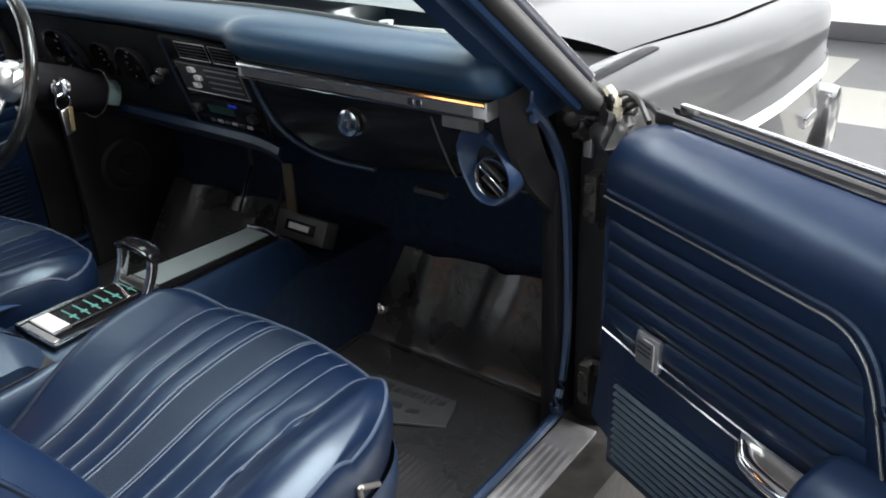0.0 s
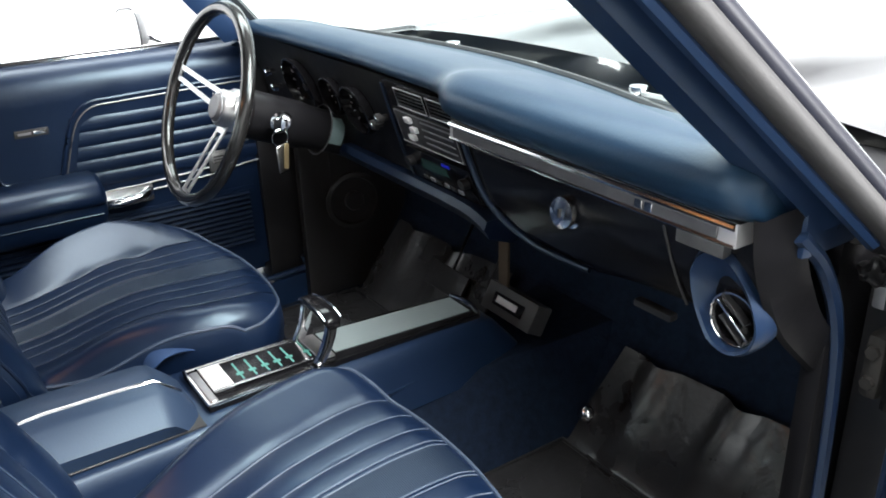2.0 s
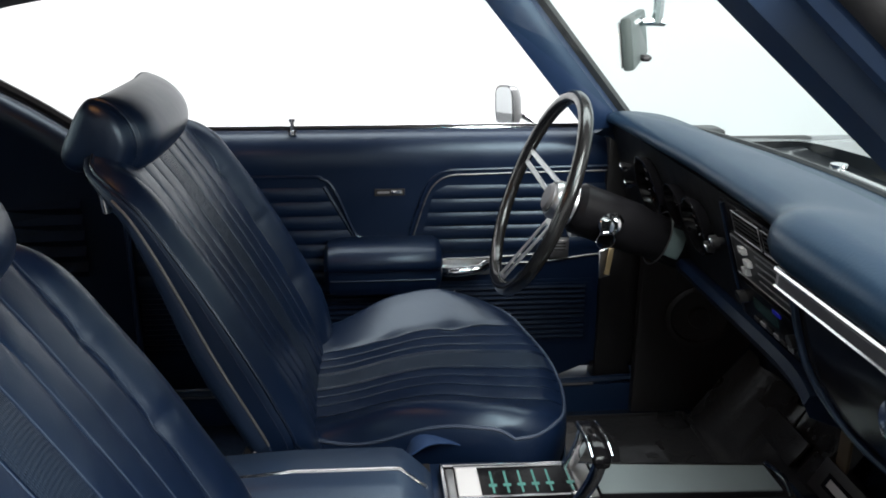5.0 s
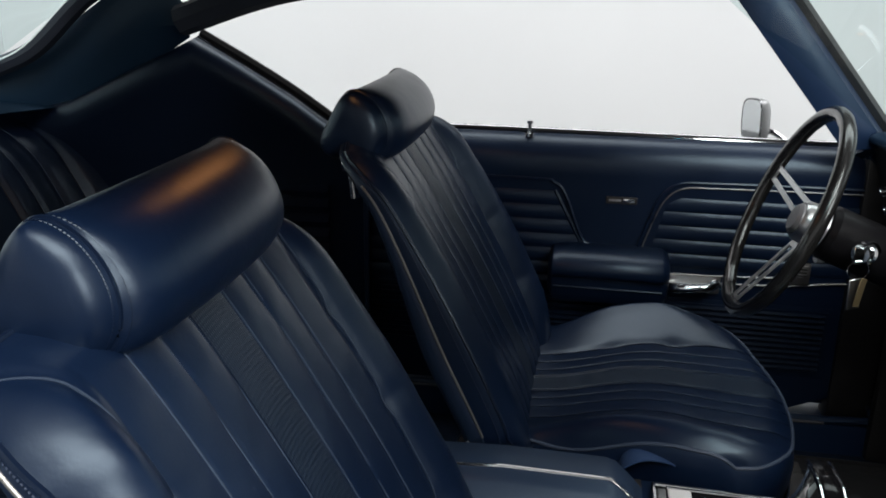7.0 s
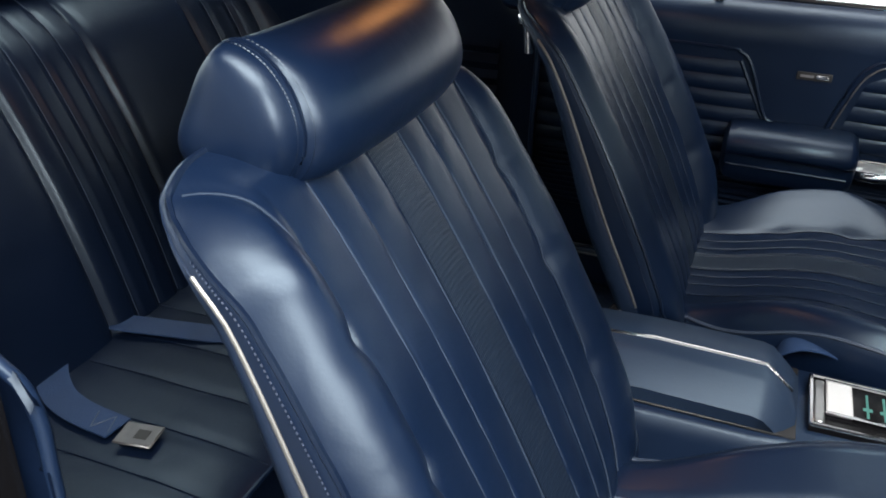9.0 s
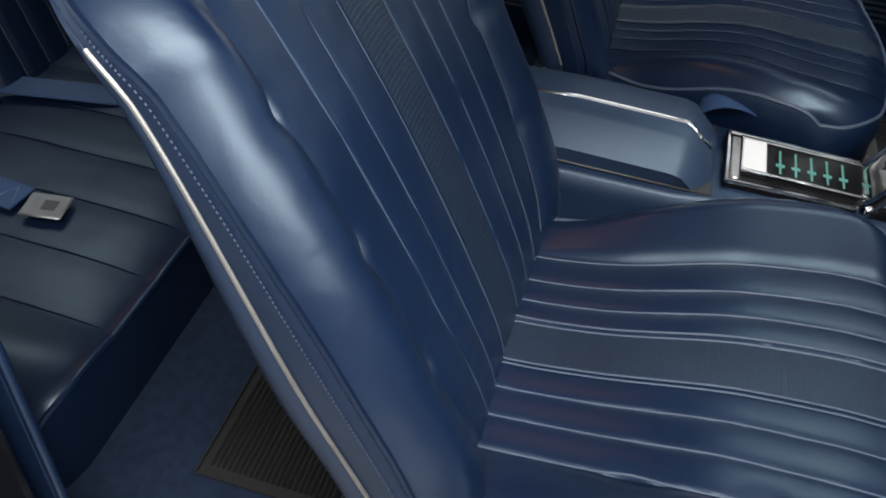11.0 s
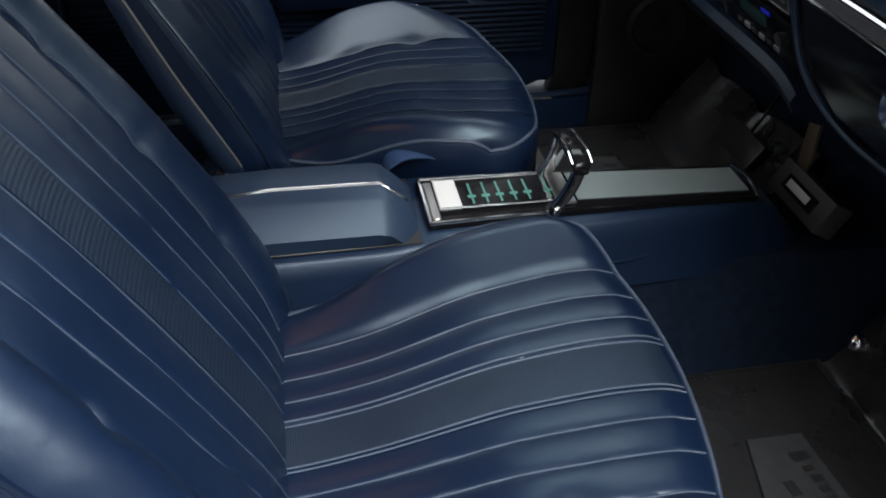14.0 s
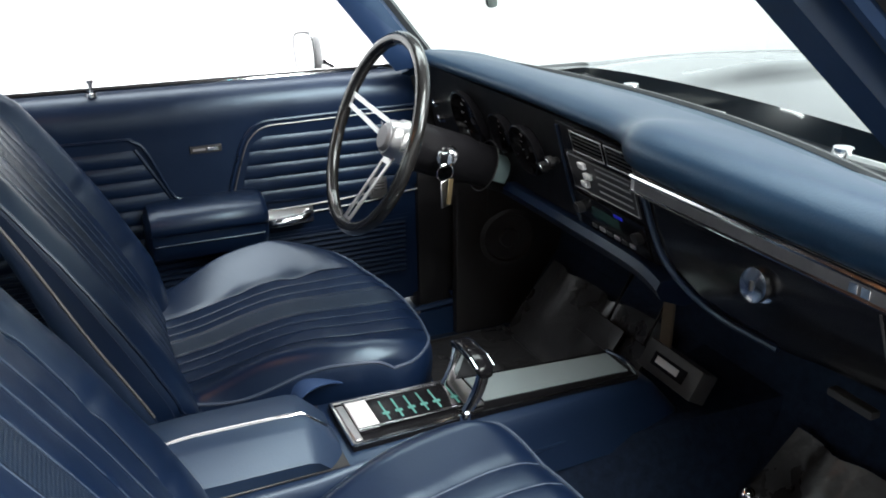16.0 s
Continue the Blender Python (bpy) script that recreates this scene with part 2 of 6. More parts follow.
# ---- the studio ----
X0, X1, Y0, Y1, ZC = -4.6, 4.6, -4.6, 5.0, 3.7
solo("wall_north", box((X0 - 0.15, Y1, 0), (X1 + 0.15, Y1 + 0.15, ZC)), wall_white, "plain white studio wall ahead of the car", "wall", kind="structure", smooth=False)
solo("wall_south", box((X0 - 0.15, Y0 - 0.15, 0), (X1 + 0.15, Y0, ZC)), wall_white, "plain white studio wall behind the car", "wall", kind="structure", smooth=False)
solo("wall_west", box((X0 - 0.15, Y0, 0), (X0, Y1, ZC)), wall_white, "plain white studio wall beside the driver's door", "wall", kind="structure", smooth=False)
solo("wall_east", box((X1, Y0, 0), (X1 + 0.15, Y1, ZC)), wall_grey, "plain pale studio wall beside the open door", "wall", kind="structure", smooth=False)
# never in view; its dark grey keeps the fill in the car low
solo("ceiling", box((X0 - 0.15, Y0 - 0.15, ZC), (X1 + 0.15, Y1 + 0.15, ZC + 0.1)), wall_dim, "unseen studio ceiling, dark grey to limit bounced light", "ceiling", kind="structure", smooth=False)
solo("baseboard", box((X0, Y1 - 0.015, 0.004), (X1, Y1, 0.11), 0.004), skirting_mat, "dark skirting at the foot of the white wall", "baseboard", kind="structure")

# ---- the car's body ----
car = thing("car", (0, 0, 0), "grey two-door coupe with a blue interior, standing on a checkered floor", "car")


def side(s, lo, hi, bevel=0.0, bm=None):
    """A box given for the passenger's side, mirrored for s = -1."""
    xs = sorted((s * lo[0], s * hi[0]))
    return box((xs[0], lo[1], lo[2]), (xs[1], hi[1], hi[2]), bevel, bm)


def build_body():
    part("floor_pan", box((-0.72, -1.75, 0.24), (0.72, 0.50, 0.28)), carpet, car, "dark blue carpet", False)
    part("toe_board", loft([[(-0.72, 0.44, 0.28), (0.72, 0.44, 0.28)], [(-0.72, 0.575, 0.48), (0.72, 0.575, 0.48)], [(-0.70, 0.62, 0.88), (0.70, 0.62, 0.88)]], False), carpet, car, "", False)
    for s in (-1, 1):
        part("sill", side(s, (0.705, -0.95, 0.16), (0.86, 0.42, 0.352), 0.012), dirty_metal if s > 0 else blue_metal, car)
        part("scuff_plate", side(s, (0.70 if s < 0 else 0.722, -0.90, 0.352), (0.731 if s < 0 else 0.79, 0.30 if s > 0 else 0.19, 0.358), 0.003), worn_steel, car, "worn metal sill plate")
        rows = []
        for k in range(5 if s > 0 else 0):
            x = s * (0.730 + 0.013 * k)
            rows.append([(x - 0.004, -0.89, 0.359), (x, -0.89, 0.3602), (x + 0.004, -0.89, 0.359)])
            part("plate_rib", loft([[(p[0], y, p[2]) for p in rows[-1]] for y in (-0.89, 0.22)], False), worn_steel, car)
        # driver's panel is a lighter black: the footwell's hazy light put into colour
        part("kick_panel", side(s, (0.685, 0.28, 0.28), (0.715, 0.64, 0.945), 0.01), satin_black if s > 0 else black_plastic, car)
        part("hinge_pillar", side(s, (0.725, 0.325 if s > 0 else 0.195, 0.20), (0.795, 0.46, 0.905 if s > 0 else 0.955), 0.012), jamb_black, car, "grimy black hinge pillar")
        # blue welt round the door opening
        welt = spline([(s * 0.715, 0.195, 0.955), (s * 0.716, 0.25, 0.90), (s * 0.717, 0.295, 0.80), (s * 0.718, 0.312, 0.62), (s * 0.718, 0.308, 0.48), (s * 0.716, 0.280, 0.395), (s * 0.712, 0.20, 0.36), (s * 0.710, -0.85, 0.36)], 5)
        part("door_welt", tube(welt, 0.009, 8), blue_plastic, car, "blue door opening welt")
        # windscreen pillar
        inner = [((0.700, 0.215, 0.955), (0.610, -0.155, 1.300)), ((0.690, 0.160, 0.965), (0.630, -0.105, 1.275))][0 if s > 0 else 1]
        b0, t0 = (Vector((s * p[0], p[1], p[2])) for p in inner)
        rings = []
        for f in lin(0, 1, 6):
            c = b0.lerp(t0, f)
            rings.append([c + Vector(o) for o in ((s * -0.012, 0.0, 0.0), (s * -0.022, 0.030, 0.008), (s * -0.010, 0.055, 0.012), (s * 0.020, 0.066, 0.012), (s * 0.034, 0.040, 0.008), (s * 0.022, 0.004, 0.0))])
            if s < 0:
                rings[-1] = [c + Vector((o.x, 1.45 * o.y - 0.030, o.z)) for o in (q - c for q in rings[-1])]
        part("pillar_trim", loft(rings), blue_metal, car, "dark blue painted windscreen pillar trim")
        rings = []
        for f in lin(-0.10, 1, 6):
            c = b0.lerp(t0, f) + Vector((s * 0.048, 0.055, 0.0))
            rings.append([c + Vector(o) for o in ((s * -0.016, -0.020, 0), (s * -0.02, 0.030, 0.01), (s * 0.008, 0.044, 0.012), (s * 0.026, 0.026, 0.006), (s * 0.022, -0.010, 0))])
        part("pillar_frame", loft(rings), seal_rubber, car, "black windscreen pillar with a rubber seal")
        part("pillar_gutter", tube([b0.lerp(t0, f) + Vector((s * 0.058, 0.028, 0)) for f in lin(-0.02, 1, 8)], 0.009, 8), blue_metal, car)
        part("pillar_seal", tube([b0.lerp(t0, f) + Vector((s * 0.070, 0.050, 0.002)) for f in lin(-0.03, 1, 8)], 0.015, 12), pillar_rubber, car, "worn grey-black rubber window seal")
        for dx, dy, r, mat, words in ((0.065, 0.034, 0.0022, chrome, "thin bright gutter line"), (0.070, 0.066, 0.0028, chrome, "thin bright seal line"), (0.064, 0.081, 0.0140, slot_blue, "dark blue painted slot"), (0.066, 0.098, 0.0050, chrome, "bright windscreen moulding")):
            part("pillar_moulding", tube([b0.lerp(t0, f) + Vector((s * dx, dy, 0.004)) for f in lin(0.06, 1, 8)], r, 10), mat, car, words)
        up = 0.040 if s > 0 else 0.0
        rail = [(s * 0.615, -0.12, 1.285 + up), (s * 0.615, -0.506, 1.290 + up), (s * 0.61, -0.813, 1.276 + up), (s * 0.61, -0.948, 1.259 + up), (s * 0.61, -1.063, 1.231 + up), (s * 0.61, -1.21, 1.180 + up)]
        part("roof_rail", tube(spline(rail, 4), 0.032, 8), headliner_mat, car)
        # sail panel behind the quarter window
        part("sail_panel", loft([[(s * 0.615, y0, z0 + up), (s * 0.61, (y0 + y1) / 2, (z0 + z1 + up) / 2), (s * x1, y1, z1)] for y0, z0, x1, y1, z1 in ((-1.185, 1.20, 0.65, -1.21, 1.145), (-1.24, 1.25, 0.64, -1.30, 1.085), (-1.36, 1.235, 0.625, -1.48, 0.995), (-1.46, 1.170, 0.615, -1.60, 0.985), (-1.58, 1.095, 0.605, -1.70, 0.985), (-1.72, 1.045, 0.60, -1.76, 0.985))], False), pad_vinyl, car, "dark teal-blue sail panel")
        edge = spline([(s * 0.585, -1.30, 1.275), (s * 0.575, -1.40, 1.222), (s * 0.565, -1.515, 1.120), (s * 0.575, -1.62, 1.075), (s * 0.600, -1.745, 1.030)], 5)
        part("rear_pillar", tube(edge, 0.020, 8), headliner_mat, car, "dark rear window pillar")
        part("rear_window_bead", tube([p + Vector((s * -0.012, -0.016, 0.004)) for p in edge], 0.004, 6), brushed, car)
    # hinges and the grimy joint at the foot of the pillar
    for z in (0.79, 0.45):
        h = part("door_hinge", box((0.752, 0.288, z - 0.040), (0.776, 0.330, z + 0.040), 0.010), dirty_metal, car, "grimy black door hinge")
        part("hinge_pin", tube([(0.784, 0.300, z - 0.046), (0.784, 0.300, z + 0.046)], 0.008, 8), satin_black, h)
        part("hinge_leaf", box((0.780, 0.285, z - 0.032), (0.826, 0.300, z + 0.032), 0.006), satin_black, h)
        for dy, dz in ((0.0, 0.020), (0.004, -0.018)):
            part("bolt", disc((0.764, 0.290, z + dz), (0, -1, 0), 0.0085, 0.007, 6), dirty_metal, h)
    part("jamb_plate", box((0.736, 0.316, 0.845), (0.752, 0.327, 0.885), 0.004), worn_steel, car, "scuffed bare metal tab on the pillar")
    rnd = random.Random(7)
    for k in range(9):
        p = Vector((0.722 + 0.012 * k + rnd.uniform(-0.01, 0.01), 0.31 + rnd.uniform(-0.015, 0.03), 0.915 + rnd.uniform(-0.03, 0.035)))
        r = rnd.uniform(0.013, 0.026)
        lump = bmesh.new()
        bmesh.ops.create_icosphere(lump, subdivisions=3, radius=r)
        for v in lump.verts:
            v.co = p + v.co * (1 + 0.8 * noise.noise(v.co * 48 + p * 9) + 0.25 * noise.noise(v.co * 130 + p * 5)) * (0.8 + 0.4 * (k % 3 == 0))
        part("pillar_joint", lump, (dirty_metal, jamb_black, jamb_black, seal_rubber)[k % 4], car, "grimy painted metal joint")
    for k in range(4):
        x = 0.80 + 0.022 * k
        part("door_cable", tube(spline([(x - 0.05, 0.33, 0.90 + 0.012 * k), (x, 0.30 - 0.01 * k, 0.955), (x + 0.04, 0.27, 0.965 - 0.01 * k), (x + 0.075, 0.235, 0.945)], 5), 0.0045, 6), (black_plastic, seal_rubber, dirty_metal, black_plastic)[k], car, "black cable to the door")
    part("joint_sealer", tube(spline([(0.780, 0.300, 0.962), (0.794, 0.296, 0.950), (0.800, 0.294, 0.935), (0.796, 0.294, 0.920)], 5), 0.009, 8), sealer, car, "pale sealing strip")
    part("fender_brace", box((0.80, 0.34, 0.840), (0.86, 0.42, 0.880), 0.012), satin_black, car)
    # hood, cowl, fenders
    hood = []
    for y in lin(0.58, 1.56, 14):
        f = (y - 0.58) / 0.98
        hood.append([(x * (0.658 + 0.065 * smooth(0.5, 1.0, y)) / 0.66, y, 0.978 - 0.05 * f * f - 0.030 * (x / 0.66) ** 2 - (0.008 - 0.010 * f) * (x / 0.66) ** 12 + 0.024 * math.exp(-((abs(x) - 0.27) / 0.07) ** 4) * min(1, 5 * f)) for x in lin(-0.66, 0.66, 45)])
    part("hood", loft(hood, False), paint, car, "grey painted hood with raised bulges")
    part("cowl_panel", loft([[(x, y, z) for x in lin(-0.655, 0.655, 9)] for y, z in ((0.40, 0.935), (0.52, 0.926), (0.600, 0.930))], False), paint, car, "grey painted cowl panel below the windscreen")
    for x in (-0.30, 0.22):
        wp = part("wiper", tube([(x, 0.48, 0.962), (x + 0.30, 0.45, 0.978)], 0.006, 6), brushed, car, "slim wiper arm")
        part("pivot", disc((x, 0.48, 0.945), (0, 0, 1), 0.016, 0.03, 12), chrome, wp)
    for s in (-1, 1):
        rows = []
        for y in lin(0.36, 1.60, 22):
            f = (y - 0.36) / 1.24
            dz = 0.040 * f * f
            c = 0.764 + 0.060 * smooth(0.40, 1.05, y) - 0.10 * max(0, (y - 1.25) / 0.35) ** 2.2
            g = 0.662 + 0.065 * smooth(0.5, 1.0, y) - 0.10 * max(0, (y - 1.25) / 0.35) ** 2.2
            rows.append([(s * g, y, 0.941 - dz), (s * (g + 0.03), y, 0.944 - dz), (s * (c - 0.03), y, 0.936 - dz), (s * (c - 0.008), y, 0.926 - dz), (s * c, y, 0.918 - dz), (s * (c + 0.004), y, 0.905 - dz), (s * (c + 0.005), y, 0.85), (s * (c + 0.003), y, 0.782), (s * (c + 0.009), y, 0.772), (s * (c + 0.010), y, 0.745), (s * (c + 0.003), y, 0.735), (s * (c + 0.004), y, 0.62), (s * (c - 0.03), y, 0.42), (s * (c - 0.06), y, 0.30)])
        fender = part("fender", loft(rows, False), paint, car, "grey painted front fender")
        part("side_stripe", loft([[Vector(r[i]) + Vector((s * 0.0012, 0, 0)) for i in (8, 9)] for r in rows], False), stripe_white, fender, "white stripe along the fender")
        end = bmesh.new()
        end.faces.new([end.verts.new((p[0], p[1] + 0.002, p[2] - 0.002)) for p in rows[0]])
        part("fender_end", end, jamb_black, fender)
        part("side_marker", box((min(s * 0.815, s * 0.835), 1.22, 0.640), (max(s * 0.815, s * 0.835), 1.31, 0.668), 0.005), chrome, fender, "chrome side marker lamp")
    part("nose", box((-0.74, 1.58, 0.45), (0.74, 1.64, 0.89), 0.02), paint, car)
    part("front_bumper", box((-0.80, 1.63, 0.44), (0.80, 1.74, 0.62), 0.03), chrome, car, "chrome front bumper")
    # roof
    roof, liner = [], []
    for y in lin(-0.14, -1.37, 13):
        rise = 1.375 - 0.27 * max(0, -y - 1.05) ** 1.6 - 0.10 * max(0, y + 0.55) ** 1.3
        w = 0.625 if y > -0.9 else 0.625 - 0.08 * (-0.9 - y)
        roof.append([(x * w * 1.06, y, rise - 0.05 * abs(x) ** 3 + 0.02 * x) for x in lin(-1, 1, 13)])
        liner.append([(x * w, y, rise - 0.015 - 0.06 * abs(x) ** 3 + 0.02 * x) for x in lin(-1, 1, 13)])
    part("roof_skin", loft(roof, False), paint, car)
    part("headliner", loft(liner, False), headliner_mat, car, "dark headliner")
    part("header_rail", tube([(-0.61, -0.115, 1.285), (0, -0.085, 1.325), (0.61, -0.15, 1.325)], 0.028, 8), headliner_mat, car)
    # windscreen
    rows = []
    for f in lin(0, 1, 11):
        rows.append([(x * (0.715 - 0.10 * f), 0.405 - 0.50 * f - (0.17 - 0.09 * f) * x * x, 0.955 + 0.35 * f + 0.02 * f * x) for x in lin(-1, 1, 17)])
    part("windscreen", loft(rows[:10], False), screen_glass, car, "clear windscreen").visible_shadow = False
    part("sun_band", loft(rows[9:], False), band_glass, car, "blue-green tinted band").visible_shadow = False
    part("windscreen_seal", tube([(x * 0.718, 0.41 - 0.17 * x * x, 0.956) for x in lin(-1, 1, 21)], 0.013, 8), seal_rubber, car)
    part("windscreen_reveal", tube([(x * 0.722, 0.432 - 0.17 * x * x, 0.958) for x in lin(-1, 1, 21)], 0.006, 6), brushed, car)
    for s in (-1, 1):
        top = [(-0.840, 0.868), (-0.852, 0.894), (-0.877, 0.912), (-0.905, 0.948), (-1.00, 1.020), (-1.10, 1.085), (-1.20, 1.145), (-1.32, 1.085), (-1.48, 1.008), (-1.62, 0.975)]
        rows = []
        for y, z in top:
            x = 0.70 - 0.09 * max(0, min(1, (-0.90 - y) / 0.45))
            k = 0.30 if y > -0.88 else 1.0
            x += 0.008 * (k < 1)
            rows.append([(s * (x + 0.036 * k), y, z - 0.006), (s * (x + 0.020 * k), y, z), (s * (x + 0.004 * k), y, z - 0.004), (s * (x - 0.008 * k), y, z - 0.016), (s * (x - 0.013 * k), y, z - 0.036), (s * (x - 0.008 * k), y, z - 0.065), (s * x, y, z - 0.09), (s * (x + 0.02 * k), y, 0.80), (s * (x + 0.02 * k), y, 0.30)])
        part("quarter_trim", loft(rows, False), vinyl_dark, car, "dark blue rear quarter trim")
        for k in range(5):
            z = 0.83 - 0.035 * k
            part("quarter_rib", loft([[(s * (0.705 - 0.02 * f), -0.93 - 0.30 * f, z), (s * (0.690 - 0.02 * f), -0.93 - 0.30 * f, z - 0.017), (s * (0.705 - 0.02 * f), -0.93 - 0.30 * f, z - 0.034)] for f in lin(0, 1, 5)], False), vinyl_dark, car)
        part("quarter_seal", tube(spline([(s * (0.74 - 0.09 * min(1, (-0.90 - y) / 0.45)), y, z + 0.008) for y, z in top[3:7]], 4), 0.010, 6), seal_rubber, car)
        part("quarter_moulding", tube(spline([(s * (0.722 - 0.09 * min(1, (-0.90 - y) / 0.45)), y, z + 0.001) for y, z in top[3:7]], 4), 0.0025, 6), chrome, car, "bright quarter window moulding")
        part("quarter_panel", loft([[(s * 0.86, -0.95, 0.25), (s * 0.90, -0.95, 0.7), (s * 0.78, -0.95, 0.94)], [(s * 0.86, -1.3, 0.25), (s * 0.92, -1.3, 0.7), (s * 0.76, -1.3, 0.97)], [(s * 0.86, -2.6, 0.25), (s * 0.90, -2.6, 0.7), (s * 0.72, -2.6, 0.92)]], False), paint, car)
        jamb = part("door_jamb", side(s, (0.722, -0.985, 0.25), (0.86, -0.852, 0.900), 0.02), gloss_black if s > 0 else blue_metal, car, "black painted door jamb")
        for z in (0.86, 0.80, 0.76):
            part("bolt", disc((s * 0.775, -0.853, z), (0, 1, 0), 0.009, 0.006, 6), worn_steel, jamb)
        part("striker", tube([(s * 0.79, -0.855, 0.66), (s * 0.79, -0.825, 0.66)], 0.009, 10), worn_steel, jamb, "worn steel door striker")
        part("trim_edge", tube(spline([(s * 0.708, -0.845, z) for z in (0.30, 0.50, 0.70, 0.80, 0.845)] + [(s * 0.710, -0.852, 0.878), (s * 0.716, -0.868, 0.902), (s * 0.720, -0.905, 0.935)], 5), 0.0065, 10), blue_plastic, car, "rounded blue edge of the quarter trim")
    shelf = []
    for f in lin(0, 1, 7):
        shelf.append([(x * 0.66, (-1.585 + 0.10 * max(0, abs(x) - 0.72) / 0.28) * (1 - f) + (-2.02 + 0.26 * abs(x) ** 3) * f, 0.990 + 0.010 * f) for x in lin(-1, 1, 33)])
    part("parcel_shelf", loft(shelf, False), pad_vinyl, car, "dark blue parcel shelf")
    for s in (-1, 1):
        rings = [[(s * 0.49 + 0.130 * q * math.cos(a), -1.725 + 0.090 * q * math.sin(a), 0.993 + h) for a in lin(0, math.tau, 33)[:-1]] for q, h in ((1.05, 0), (1.03, 0.012), (0.92, 0.018), (0.88, 0.014), (0.4, 0.020), (0.15, 0.021))]
        part("shelf_speaker", loft(rings), black_plastic, car, "black oval speaker grille")

    def rear_edge(x):
        return Vector((0.60 * x, -2.02 + 0.275 * abs(x) ** 3, 1.012 + 0.010 * abs(x)))

    rear = []
    for f in lin(0, 1, 6):
        rear.append([rear_edge(x).lerp(Vector((0.56 * x, -1.36, 1.305 - 0.05 * x * x)), f) + Vector((0, 0, 0.02 * math.sin(math.pi * f) * (1 - x * x))) for x in lin(-1, 1, 17)])
    part("rear_window", loft(rear, False), screen_glass, car, "clear curved rear window").visible_shadow = False
    part("rear_window_seal", tube([rear_edge(x) + Vector((0, 0.012, -0.008)) for x in lin(-1, 1, 25)], 0.012, 8), seal_rubber, car)
    part("rear_window_moulding", tube([rear_edge(x) + Vector((0, 0, 0.004)) for x in lin(-1, 1, 25)], 0.006, 8), brushed, car, "bright rear window moulding")
    part("deck_lid", box((-0.75, -2.75, 0.88), (0.75, -2.05, 0.985), 0.01), paint, car)
    part("rear_bumper", box((-0.94, -2.88, 0.44), (0.94, -2.77, 0.60), 0.03), chrome, car, "chrome rear bumper")
    for sx in (-1, 1):
        for y in (1.02, -1.45):
            c = Vector((sx * 0.70, y, 0.325))
            tyre = part("wheel", disc(c, (sx, 0, 0), 0.325, 0.20, 40, None, ((0.62, 0.0), (0.93, 0.02), (1.0, 0.14), (1.0, 0.86), (0.93, 0.98), (0.62, 1.0))), seal_rubber, car, "black tyre on a steel wheel")
            part("rim", disc(c + Vector((sx * 0.13, 0, 0)), (sx, 0, 0), 0.20, 0.075, 32, None, ((1.0, 0), (1.0, 1.0), (0.92, 0.9), (0.80, 0.4), (0.30, 0.5), (0.26, 0.9), (0.1, 0.95))), brushed, tyre, "bright wheel rim")
    part("tail_panel", box((-0.88, -2.78, 0.30), (0.88, -2.70, 0.93), 0.02), paint, car)


build_body()


